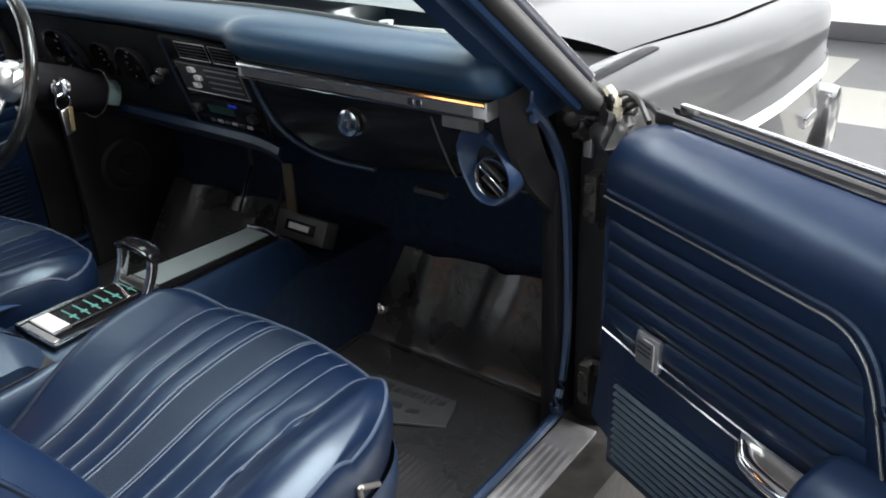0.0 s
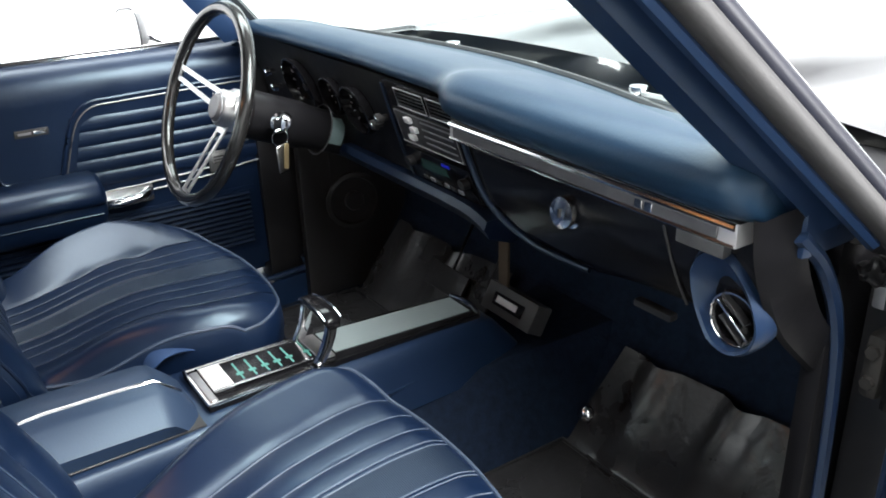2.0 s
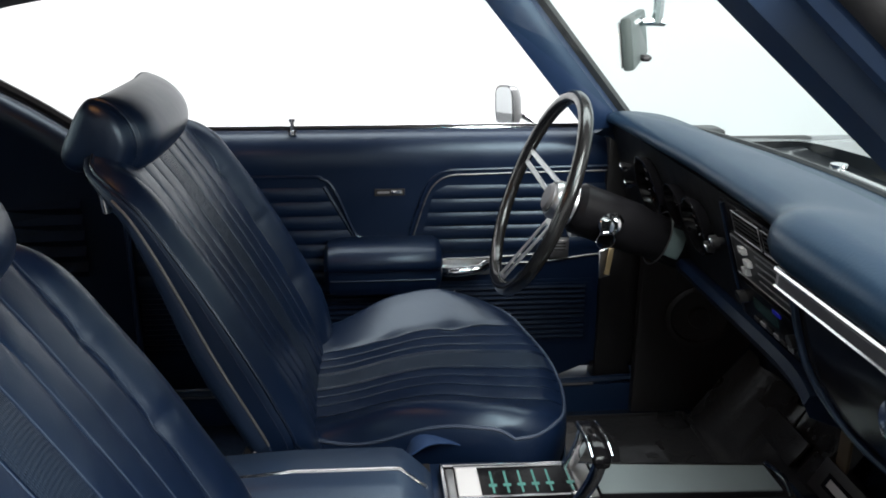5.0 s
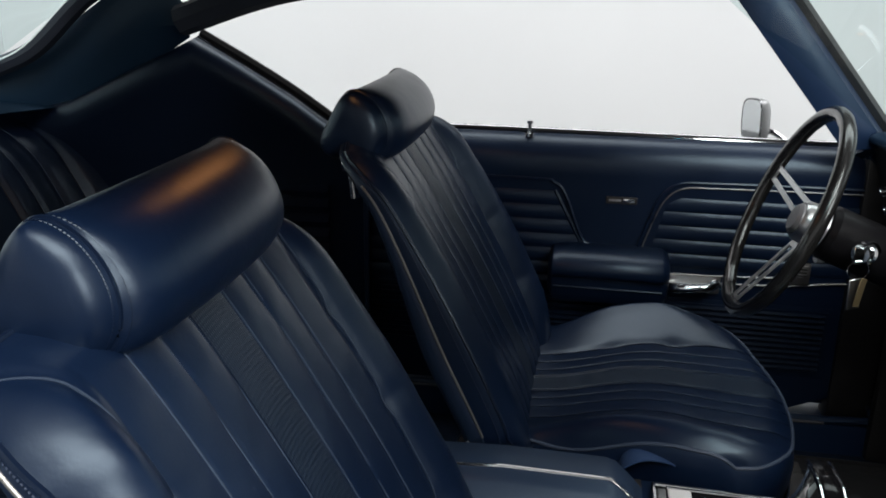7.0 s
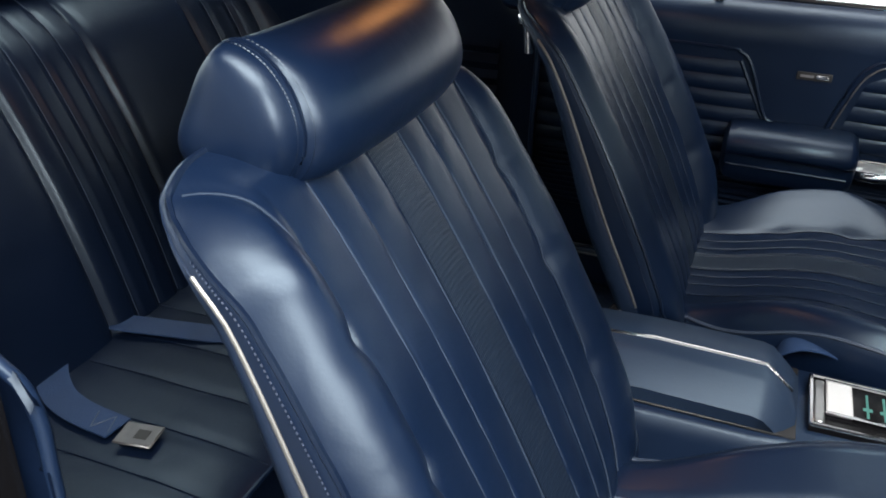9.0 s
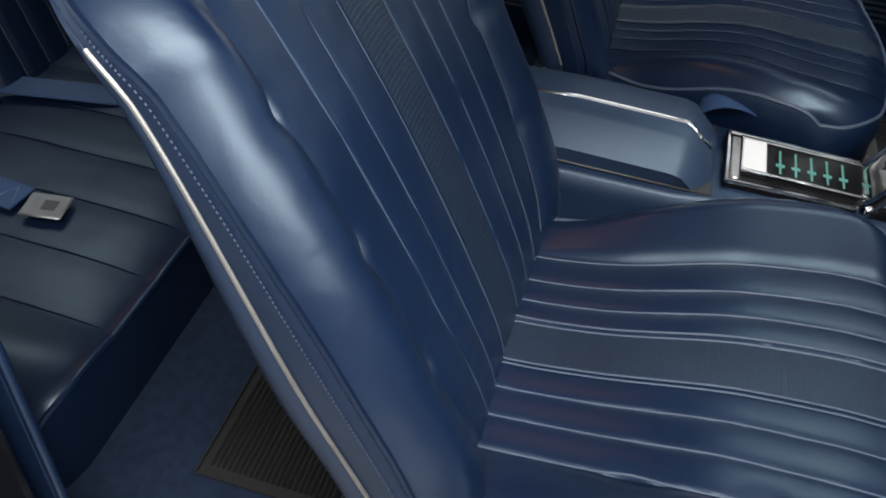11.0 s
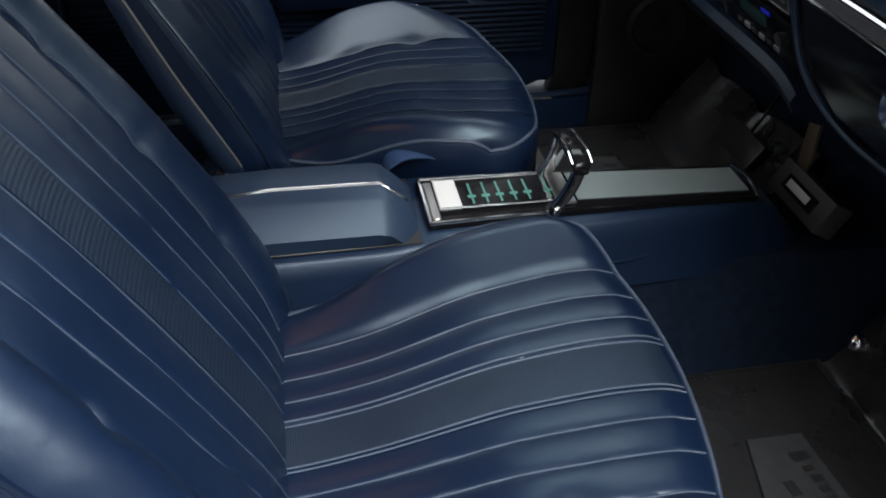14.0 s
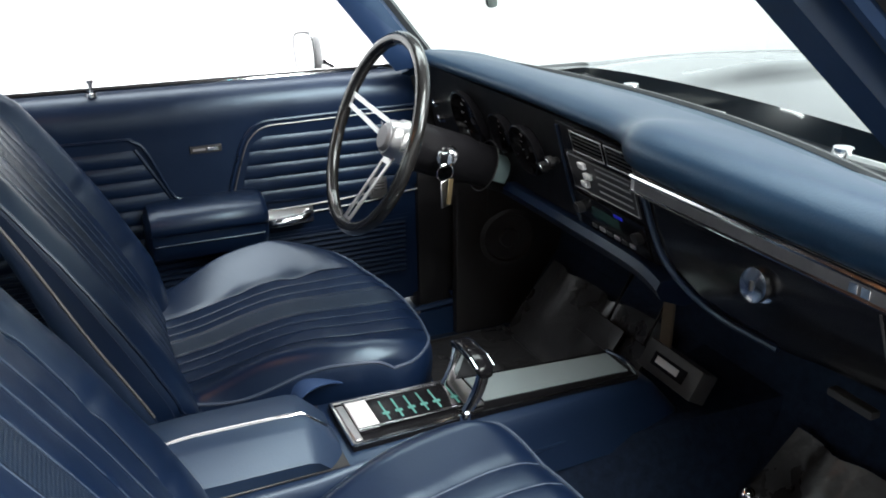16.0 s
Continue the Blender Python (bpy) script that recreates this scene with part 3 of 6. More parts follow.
# ---- doors ----
def build_door(name, base, label, at, outer, foot):
    """at(s, n, z): s from the door's front edge to its latch, n inwards from the trim board."""
    d = thing(name, base, label, "car door", "doors of the coupe")

    def face(rows, closed=False):
        return loft([[at(*p) for p in r] for r in rows], closed, False)

    def bar(s0, s1, z0, z1, n0, n1, bevel=0.004):
        b = box((s0, n0, z0), (s1, n1, z1), bevel)
        for v in b.verts:
            v.co = at(v.co.x, v.co.y, v.co.z)
        return b

    def rod(pts, r, n=6):
        return tube([at(*p) for p in pts], r, n)

    # trim board with its rolled top; its lower front corner is cut off
    prof = [(0.0, 0.60), (0.0, 0.845), (0.004, 0.875), (0.006, 0.900), (-0.002, 0.925), (-0.020, 0.944), (-0.045, 0.952), (-0.078, 0.953), (-0.082, 0.945)]
    rows = []
    for s in lin(-0.02, 1.10, 30):
        low = foot + 0.05 * max(0, 1 - (s + 0.02) / 0.12)
        soft = 0.012 * max(0, 1 - (s + 0.02) / 0.05) ** 2
        rows.append([(s, -0.03, low), (s, 0.0, low + 0.004)] + [(s, n - soft, z - soft * 0.8) for n, z in prof])
    rows = [[(-0.022, min(n, -0.02) - 0.03, z) for _, n, z in rows[0]]] + rows
    part("trim_board", face(rows), vinyl, d, "blue vinyl door trim with a padded rolled top")
    part("door_shell", bar(-0.02, 1.12, foot + 0.012, 0.94, -0.15, -0.03, 0.012), blue_metal, d, "painted steel door shell")
    part("outer_skin", face([[(s, -0.15, 0.945), (s, -0.20, 0.86), (s, -0.235, 0.65), (s, -0.20, foot + 0.02)] for s in (-0.06, 0.5, 1.14)]), outer, d)
    part("window_seal", bar(-0.02, 1.12, 0.945, 0.962, -0.096, -0.083, 0.003), seal_rubber, d, "black window felt")
    part("window_slot", bar(-0.02, 1.12, 0.930, 0.945, -0.125, -0.096, 0.001), black_plastic, d)
    part("sill_moulding", bar(-0.03, 1.13, 0.945, 0.960, -0.146, -0.134, 0.004), chrome, d, "bright window sill moulding")
    part("inner_moulding", rod([(s, -0.081, 0.955) for s in lin(0.02, 1.12, 12)], 0.0025), chrome, d)

    # padded ribs of the front and rear panels
    def rib_panel(edge0, edge1, z0, z1, count, label):
        p = part("rib_panel", rod([(edge0(z), 0.001, z) for z in lin(z0, z1, 10)], 0.004), vinyl_dark, d, label)
        dz = (z1 - z0) / count
        for k in range(count):
            a, b = z0 + dz * k, z0 + dz * (k + 1)
            zz = lin(a + 0.001, b - 0.001, 9)
            rr = []
            for f in lin(0, 1, 9):
                soft = min(1, min(f, 1 - f) / 0.06 + 0.25)
                rr.append([(edge0(z) + (edge1(z) - edge0(z)) * f, 0.0005 + 0.0065 * soft * math.sin(math.pi * (z - a + 1e-4) / (b - a)) ** 0.45 if a < z < b else 0, z) for z in zz])
            part("rib", face(rr), vinyl, p)

    def front_edge(z):
        return 0.0

    def front_end(z):
        f = (0.838 - z) / 0.17
        return 0.385 + 0.045 * f - 0.03 * max(0, 1 - (0.838 - z) / 0.02) ** 2

    rib_panel(front_edge, front_end, 0.682, 0.838, 5, "padded horizontal ribs")
    rib_panel(lambda z: 0.630 - 0.070 * min(1, max(0, (0.842 - z) / 0.13)), lambda z: 1.08, 0.610, 0.838, 7, "padded horizontal ribs")
    # bead round the front panel: plain vinyl and a bright line
    bead = spline([(0.0, 0.003, 0.876), (0.12, 0.003, 0.875), (0.30, 0.003, 0.872), (0.362, 0.003, 0.869), (0.394, 0.003, 0.850), (0.414, 0.003, 0.815), (0.437, 0.003, 0.745), (0.445, 0.003, 0.715)], 5)
    part("bead", rod(bead, 0.0036), vinyl, d)
    part("bright_bead", rod([(p[0] - 0.007, p[1] + 0.001, p[2] - 0.010) for p in bead], 0.0018), dimmed_chrome, d, "thin bright bead")
    bead = spline([(1.08, 0.004, 0.862), (0.68, 0.004, 0.862), (0.632, 0.004, 0.856), (0.606, 0.004, 0.832), (0.570, 0.004, 0.745), (0.55, 0.004, 0.722), (0.50, 0.004, 0.718)], 5)
    part("bead", rod(bead, 0.0036), vinyl, d)
    # strip between the paddle and the pull
    for line in ([(0.122, 0.676), (0.20, 0.672), (0.29, 0.668), (0.362, 0.668)], [(0.004, 0.672), (0.04, 0.669), (0.12, 0.658), (0.27, 0.651)]):
        # same chrome on both doors; the driver's darker reflection is in the colour
        part("bright_strip", rod([(p, 0.005, z) for p, z in line], 0.0024), dimmed_chrome if name == "driver_door" else chrome, d, "thin bright strip")
    lever = part("door_handle", bar(0.082, 0.126, 0.664, 0.714, 0.004, 0.014, 0.005), brushed, d, "chrome release paddle")
    part("handle_face", bar(0.087, 0.121, 0.669, 0.709, 0.014, 0.018, 0.003), brushed, lever)
    for k in range(3):
        part("handle_slot", bar(0.091, 0.117, 0.686 + 0.007 * k, 0.689 + 0.007 * k, 0.0175, 0.0185, 0.0005), black_plastic, lever)
    pull = part("pull_handle", rod(spline([(0.27, 0.006, 0.652), (0.29, 0.022, 0.647), (0.33, 0.026, 0.644), (0.355, 0.022, 0.642), (0.37, 0.008, 0.640)], 5), 0.011, 10), chrome, d, "chrome pull handle")
    part("pull_base", bar(0.262, 0.378, 0.628, 0.668, 0.001, 0.007, 0.004), brushed, pull)
    # armrest
    rr = []
    for s, g in ((0.372, 0.55), (0.378, 0.85), (0.392, 1.0), (0.50, 1.0), (0.60, 1.0), (0.622, 0.92), (0.632, 0.6)):
        outline = ((0.0, -0.050), (0.052, -0.050), (0.063, -0.030), (0.066, -0.002), (0.066, 0.008), (0.076, 0.012), (0.081, 0.022), (0.080, 0.034), (0.073, 0.046), (0.060, 0.056), (0.044, 0.063), (0.024, 0.068), (0.0, 0.069))
        rr.append([(s, n * g, 0.655 + z * g) for n, z in outline])
    arm = part("armrest", loft([[at(*p) for p in r] for r in rr]), vinyl, d, "padded blue armrest")
    part("armrest_seam", rod([(s, 0.0665, 0.642) for s in lin(0.388, 0.618, 8)], 0.0022), vinyl, arm)
    # louvred kick panel
    grille = part("louvre_panel", bar(0.03, 1.05, 0.455, 0.602, 0.000, 0.003, 0.001), vinyl_dark, d, "finely ribbed lower panel")
    for k in range(11):
        z = 0.463 + 0.0125 * k
        part("louvre", face([[(s, 0.003, z), (s, 0.0085, z + 0.004), (s, 0.003, z + 0.008)] for s in lin(0.036 + 0.0 * k, 1.04, 6)]), vinyl_dark, grille)
    part("kick_board", bar(0.02, 1.06, 0.445, 0.612, -0.004, 0.001, 0.002), vinyl, d)
    # badge and lock pin
    badge = part("badge", bar(0.452, 0.518, 0.816, 0.832, 0.001, 0.004, 0.001), black_plastic, d, "small black and bright badge")
    part("badge_mark", bar(0.458, 0.482, 0.820, 0.828, 0.004, 0.005, 0.0003), chrome, badge)
    part("badge_mark", bar(0.486, 0.512, 0.8215, 0.8265, 0.004, 0.0046, 0.0002), worn_steel, badge)
    pin = part("lock_pin", rod([(0.692, -0.030, 0.945), (0.692, -0.030, 0.975)], 0.004, 10), chrome, d, "chrome lock pin")
    part("pin_head", rod([(0.692, -0.030, 0.975), (0.692, -0.030, 0.982)], 0.007, 12), chrome, pin)
    part("pin_ferrule", rod([(0.692, -0.030, 0.948), (0.692, -0.030, 0.955)], 0.011, 12), chrome, pin)
    return d


build_door("driver_door", (-0.78, -0.4, 0.3), "closed blue vinyl driver's door with padded ribs and an armrest", lambda s, n, z: Vector((-0.735 + (n if n > -0.03 else -0.03 + 0.4 * (n + 0.03)), 0.20 - s, z)), paint, 0.357)
DO, DA, DN = Vector((0.85, 0.16, 0)), Vector((0.904, -0.427, 0)), Vector((-0.427, -0.904, 0))
build_door("passenger_door", (0.90, 0.16, 0.3), "open blue vinyl passenger door with padded ribs and bright beads", lambda s, n, z: DO + DA * (s + 0.015) + DN * n + Vector((0, 0, z)), paint, 0.45)


# ---- bucket seats ----
CX, BX = 0.425, 0.423
SEAMS = (0.0, 0.147, 0.268, 0.384, 0.604, 0.727, 0.858, 1.0)
BACK_SEAMS = (-0.186, -0.125, -0.080, -0.031, 0.031, 0.080, 0.125, 0.186)
TUCKS = (0.276, 0.513, 0.724)


def along(path, f):
    """The point at the share f of a row of points."""
    k = min(max(f, 0.0), 1.0) * (len(path) - 1)
    i = min(int(k), len(path) - 2)
    return path[i].lerp(path[i + 1], k - i)


def even(path, n):
    """The same line with its points evenly apart."""
    run = [0.0]
    for a, b in zip(path, path[1:]):
        run.append(run[-1] + (b - a).length)
    out, i = [], 0
    for k in range(n):
        d = run[-1] * k / (n - 1)
        while i < len(path) - 2 and run[i + 1] < d:
            i += 1
        out.append(path[i].lerp(path[i + 1], (d - run[i]) / max(1e-9, run[i + 1] - run[i])))
    return out


# outline of the passenger's cushion from above: its console side, its front and its door side
RIM_IN = even(spline([(0.240, -0.485, 0), (0.219, -0.42, 0), (0.196, -0.34, 0), (0.175, -0.26, 0), (0.156, -0.19, 0), (0.146, -0.125, 0)]), 80)
RIM_FRONT = even(spline([(0.146, -0.125, 0), (0.151, -0.088, 0), (0.174, -0.055, 0), (0.221, -0.030, 0), (0.304, -0.013, 0), (0.40, -0.009, 0), (0.48, -0.016, 0), (0.57, -0.034, 0), (0.630, -0.058, 0), (0.668, -0.095, 0), (0.689, -0.145, 0), (0.698, -0.20, 0)]), 160)
RIM_OUT = even(spline([(0.682, -0.490, 0), (0.692, -0.44, 0), (0.699, -0.36, 0), (0.701, -0.28, 0), (0.698, -0.20, 0)]), 80)


# driver's outer bolster and pleats are reshaped to imitate how light falls there
SHAPE = {"lift": 1.0, "pleat": 1.0, "panel": 0.0, "crest": 0.40, "lip": 1.0}


def first_seam(y):
    return 0.298 - 0.048 * smooth(-0.36, -0.06, y)


def last_seam(y):
    return 0.580 - SHAPE["panel"] + 0.008 * smooth(-0.42, -0.25, y)


def cushion_xy(u, t):
    """u across (0 console, 1 door), t from the back (0) to the front (1): a patch between the four edges."""
    back = RIM_IN[0].lerp(RIM_OUT[0], u)
    a, b, f = along(RIM_IN, t), along(RIM_OUT, t), along(RIM_FRONT, u)
    flat = back.lerp(RIM_FRONT[0].lerp(RIM_FRONT[-1], u), t)
    return a.lerp(b, u) + back.lerp(f, t) - flat


def cushion_z(x, y, edge):
    """Height of the cushion; edge: metres to its front rim."""
    a, b = first_seam(y), last_seam(y)
    o = (x - a) / (b - a)
    crest = 0.563 + 0.048 * smooth(-0.47, -0.20, y) - 0.004 * smooth(-0.12, 0.0, y)
    rise = smooth(-0.47, -0.30, y)
    c = min(1.0, max(0.0, o))
    rise *= SHAPE["lip"] + (1 - SHAPE["lip"]) * smooth(0.0, 0.10, edge)
    z = crest - 0.004 * c ** 3 * rise - 0.002 * rise * (1 - (2 * c - 1) ** 2)
    if o < 0:
        q = (a - x) / (a - 0.144 - 0.085 * smooth(0.10, 0.46, -y))
        z += (0.008 + 0.036 * rise) * q - (0.010 + 0.028 * rise) * max(0, (q - 0.60) / 0.40) ** 2
    if o > 1:
        q = (x - b) / (0.112 + SHAPE["panel"])
        z += (0.010 + 0.048 * rise) * SHAPE["lift"] * q - (0.012 + 0.040 * rise) * SHAPE["lift"] * max(0, (q - SHAPE["crest"]) / (1 - SHAPE["crest"])) ** 1.8
    return z - 0.016 * max(0.0, 1 - edge / 0.045) ** 2.2


def cushion_pleat(o):
    if o < 0 or o > 1:
        near = -o if o < 0 else o - 1
        return -0.0036 * math.exp(-(near / 0.035) ** 2)
    for a, b in zip(SEAMS, SEAMS[1:]):
        if a <= o <= b:
            s = (o - a) / (b - a)
            return -0.0036 + (0.0024 if b - a > 0.2 else 0.0036) * (4 * s * (1 - s)) ** 0.38
    return 0


def seam_x(o, y):
    a, b = first_seam(y), last_seam(y)
    pinch = 0.0
    if o == 1.0:
        pinch = -0.007 * math.exp(-((y + 0.185) / 0.020) ** 2) - 0.0035 * math.exp(-((y + 0.30) / 0.022) ** 2) + 0.004 * math.exp(-((y + 0.125) / 0.03) ** 2)
    return a + (b - a) * o + pinch


def cushion_top(x, y, edge):
    a, b = first_seam(y), last_seam(y)
    o = (x - a) / (b - a)
    fade = smooth(0.0, 0.022, edge)
    z = cushion_z(x, y, edge) + cushion_pleat(o) * fade * SHAPE["pleat"]
    dent = math.exp(-((y + 0.185) / 0.024) ** 2) + 0.5 * math.exp(-((y + 0.30) / 0.024) ** 2)
    return z - 0.0045 * dent * math.exp(-((o - 1.0) / 0.06) ** 2) + 0.0012 * noise.noise(Vector((x, y, 0.3)) * 9) * fade


BN, BU = Vector((0, 0.872, 0.490)), Vector((0, -0.490, 0.872))
BACK_W = 0.275


def back_seam(off, v):
    """The backrest's seams lean inwards at the foot, and the outer ones outwards at the top."""
    side = abs(off) / 0.186
    return off * (1 - 0.17 * max(0, 1 - v / 0.35) ** 1.6 * side + 0.16 * max(0, (v - 0.85) / 0.15) ** 2 * side ** 6)


def back_point(u, v):
    """u across, v from foot (0) to top (1) of the backrest."""
    a = abs(u)
    top, foot = max(0, (v - 0.52) / 0.48), max(0, 1 - v / 0.16)
    low, high, r0, r1 = 0.075 + 0.040 * a ** 4, 0.674 - 0.010 * a ** 2, 0.045, 0.085
    w, h = BACK_W * a * (1 + 0.012 * (1 - v)), low + (high - low) * v
    # rounded corners
    for r, rim, way in ((r1, high, 1), (r0, low, -1)):
        i, j = (w - (BACK_W - r)) / r, 1 - way * (rim - h) / r
        if i > 0 and j > 0:
            i, j = min(i, 1.1), min(j, 1.0)
            w = BACK_W - r + r * i * math.sqrt(1 - j * j / 2)
            h = rim - way * r * (1 - j * math.sqrt(max(0, 1 - i * i / 2)))
    x = BX + math.copysign(w * (1 - 0.080 * max(0.0, (v - 0.30) / 0.70) ** 1.7), u)
    # the face rounds off towards the side and top edges, and the bolsters rise beside the pleats
    gx, gy = w - (BACK_W - r1), h - (high - r1)
    gap = r1 - math.hypot(gx, gy) if gx > 0 and gy > 0 else min(BACK_W - w, high - h)
    fall = 0.035 * max(0.0, 1 - max(gap, 0.0) / 0.042) ** 1.8 * (1 - 0.35 * foot) * (1.0 if u > 0 else 0.6)
    o8 = back_seam(0.186, v)
    q = max(0.0, (w - o8) / (BACK_W - o8))
    bol = (0.030 if u > 0 else 0.013) * math.sin(math.pi / 2 * min(1, q / 0.55)) * smooth(-0.01, 0.11, high - h) * (1 - 0.35 * foot)
    if w < o8:
        bol -= 0.006 * (1 - (w / o8) ** 2) * (1 - top ** 3)
    lumb = 0.016 * math.sin(math.pi * v) - 0.012 * top ** 5 - 0.012 * foot ** 2
    return Vector((x, -0.408, 0.470)) + BU * h + BN * (0.021 + bol + lumb - fall)


def back_u(off, v):
    u = off / BACK_W
    for _ in range(4):
        u *= abs(off) / max(1e-6, abs(back_point(u, v).x - BX))
    return u


def back_pleat(off, v):
    seams = [back_seam(s, v) for s in BACK_SEAMS]
    if not seams[0] <= off <= seams[-1]:
        near = min(abs(off - seams[0]), abs(off - seams[-1]))
        return -0.004 * math.exp(-(near / 0.008) ** 2) * SHAPE["pleat"] - 0.004 * math.exp(-(near / 0.018) ** 2)
    for a, b in zip(seams, seams[1:]):
        if a <= off <= b:
            s = (off - a) / (b - a)
            return -0.004 + (0.0026 if a < 0 < b else 0.0038) * (4 * s * (1 - s)) ** 0.40 - 0.004 * math.exp(-(min(off - seams[0], seams[-1] - off) / 0.008) ** 2)
    return 0


def tuck(v, spots):
    return sum(math.exp(-((v - q) / 0.024) ** 2) for q in spots)


def build_seat(label, seam_mat, worn):
    """worn: how deep the tucks at the side seams are."""
    SHAPE.update(dict(lift=1.0, pleat=1.0, panel=0.0, crest=0.40, lip=1.0) if worn > 0.5 else dict(lift=1.0, pleat=0.4, panel=0.024, crest=0.76, lip=0.25))
    seat = thing("bucket_seat", (CX, -0.25, 0.28), label, "car seat", "front bucket seats")
    us = [0.5 + 0.5 * (0.72 * t + 0.28 * math.sin(t * math.pi / 2)) for t in lin(-1, 1, 301)]
    ts = lin(0, 0.8, 40) + lin(0.8, 1, 26)[1:]
    front = [cushion_xy(u, 1) for u in us]

    def rim_gap(p, u, t):
        """Metres from a place on the cushion to its front rim."""
        return (cushion_xy(u, 1) - p).length

    rows = []
    for t in ts:
        row = []
        for u in us:
            p = cushion_xy(u, t)
            row.append(Vector((p.x, p.y, cushion_top(p.x, p.y, rim_gap(p, u, t)))))
        rows.append(row)
    cushion = part("cushion", loft(rows, False), vinyl, seat, "pleated blue vinyl cushion")
    rim = rows[-1][::3] + [r[-1] for r in rows[::-1][1:]] + rows[0][::-10][1:-1] + [r[0] for r in rows[:-1]]

    def front_y(x):
        """y of the front rim at x."""
        return min(front, key=lambda p: abs(p.x - x)).y

    def seam_line(o, lift, n=44, stop=0.006):
        pts = []
        y1 = front_y(seam_x(o, -0.03)) - stop
        for y in lin(-0.468, y1, n):
            x = seam_x(o, y)
            pts.append(Vector((x, y, cushion_top(x, y, y1 + stop - y) + lift)))
        return pts

    ins = []
    for y in lin(-0.465, -0.022, 34):
        row = []
        for k in lin(SEAMS[3] + 0.014, SEAMS[4] - 0.014, 9):
            x = seam_x(k, y)
            row.append(Vector((x, y, cushion_top(x, y, front_y(x) - y) + 0.0012)))
        ins.append(row)
    part("insert", loft(ins, False), knit, cushion, "dark blue woven vinyl insert")
    for k, o in enumerate(SEAMS):
        double = (0.012, -0.012) if k in (3, 4) else (0.010,) if k in (0, 7) else (0.0,)
        for d in double:
            part("seam", tube(seam_line(o + (d if k in (3, 4) else 0.0), 0.0013), 0.0012, 5), seam_mat, cushion)
    # sides of the cushion down to the hard base shell
    mid = Vector((0.425, -0.23, 0))

    def wide(p, g, dz):
        return Vector((mid.x + (p.x - mid.x) * g, mid.y + (p.y - mid.y) * g, p.z + dz))

    rings = [[wide(p, g, dz) for p in rim] for dz, g in ((0, 1.0), (-0.004, 1.008), (-0.016, 1.020), (-0.034, 1.026), (-0.058, 1.020), (-0.085, 1.0))]
    part("boxing", loft(rings, True, False), vinyl, seat, "blue vinyl cushion side")
    part("piping", tube([p + Vector((0, 0, 0.0012)) for p in rim], 0.0030, 6, None, True), piping_dull, seat, "blue piping round the cushion")
    rings = [[Vector((wide(p, g, 0).x, wide(p, g, 0).y, z)) for p in rim] for z, g in ((0.520, 1.018), (0.512, 1.030), (0.480, 1.030), (0.430, 0.99), (0.370, 0.93))]
    part("base_shell", loft(rings, True, False), satin_blue, seat, "satin blue seat base shell")
    lip = [Vector((wide(p, 1.034, 0).x, wide(p, 1.034, 0).y, 0.517 + 0.045 * smooth(-0.155, -0.115, p.y) * (p.x > 0.6))) for p in (r[-1] for r in rows)]
    lip += [Vector((wide(p, 1.034, 0).x, wide(p, 1.034, 0).y, 0.562 - 0.03 * k / 12)) for k, p in enumerate(rows[-1][::-2][:12])]
    part("base_strip", tube(lip, 0.0042, 8), dull_strip, seat, "bright strip below the cushion")
    # backrest
    bu = [0.68 * t + 0.32 * math.sin(t * math.pi / 2) for t in lin(-1, 1, 261)]
    vs = lin(0, 0.12, 12) + lin(0.12, 0.80, 70)[1:] + lin(0.80, 1, 22)[1:]
    rows = []
    for v in vs:
        row = []
        for u in bu:
            p = back_point(u, v)
            off = p.x - BX
            o8 = back_seam(0.186, v)
            d = back_pleat(off, v) * smooth(0, 0.05, v) * (1 - 0.4 * smooth(0.9, 1, v))
            for s in (1, -1):
                k = worn * (1.0 if s > 0 else 0.2) * tuck(v, TUCKS)
                d -= 0.010 * k * math.exp(-((s * off - o8 - 0.004) / 0.012) ** 2) + 0.007 * k * math.exp(-((s * off - o8 - 0.014) / 0.024) ** 2)
            row.append(p + BN * (d + (0.0004 + 0.0014 * worn) * noise.noise(p * 12) + 0.0006 * noise.noise(p * 40)))
        rows.append(row)
    back = part("backrest", loft(rows, False), vinyl, seat, "pleated blue vinyl backrest")
    ins = []
    for v in lin(0.02, 0.97, 34):
        ins.append([back_point(back_u(o, v), v) + BN * (back_pleat(o, v) * smooth(0, 0.05, v) + 0.0014) for o in lin(-0.030, 0.030, 9)])
    part("insert", loft(ins, False), knit, back, "dark blue woven vinyl insert")
    for k, off in enumerate(BACK_SEAMS):
        pts = []
        for v in lin(0.01, 0.985, 70):
            o = back_seam(off, v)
            bend = worn * tuck(v, TUCKS) * (1.0 if k == 7 else 0.2) if k in (0, 7) else 0.0
            o += math.copysign(0.011 * bend - 0.003, off)
            pts.append(back_point(back_u(o, v), v) + BN * (-(0.0076 if k in (0, 7) else 0.0036) * smooth(0, 0.05, v) - 0.0125 * bend + 0.0014))
        part("seam", tube(pts, 0.0011, 5), back_seam_mat if worn > 0.5 else vinyl_dark, back)
    edge = [r[-1] for r in rows] + rows[-1][::-3][1:] + [r[0] for r in rows[::-1][1:]] + rows[0][1:-1:6]
    c = Vector((BX, -0.545, 0.765))

    def side_of(p, dep, g, flat):
        """A place on the backrest's side: dep behind its edge; the back grows thinner upwards."""
        q = p - c
        hgt = q.dot(BN)
        thin = 1 - 0.62 * smooth(-0.05, 0.30, q.dot(BU))
        return c + (q - BN * hgt) * (1 + (g - 1) * thin) + BN * (hgt * flat - dep * thin)

    def ring(dep, g, flat):
        return [side_of(p, dep, g, flat) for p in edge]

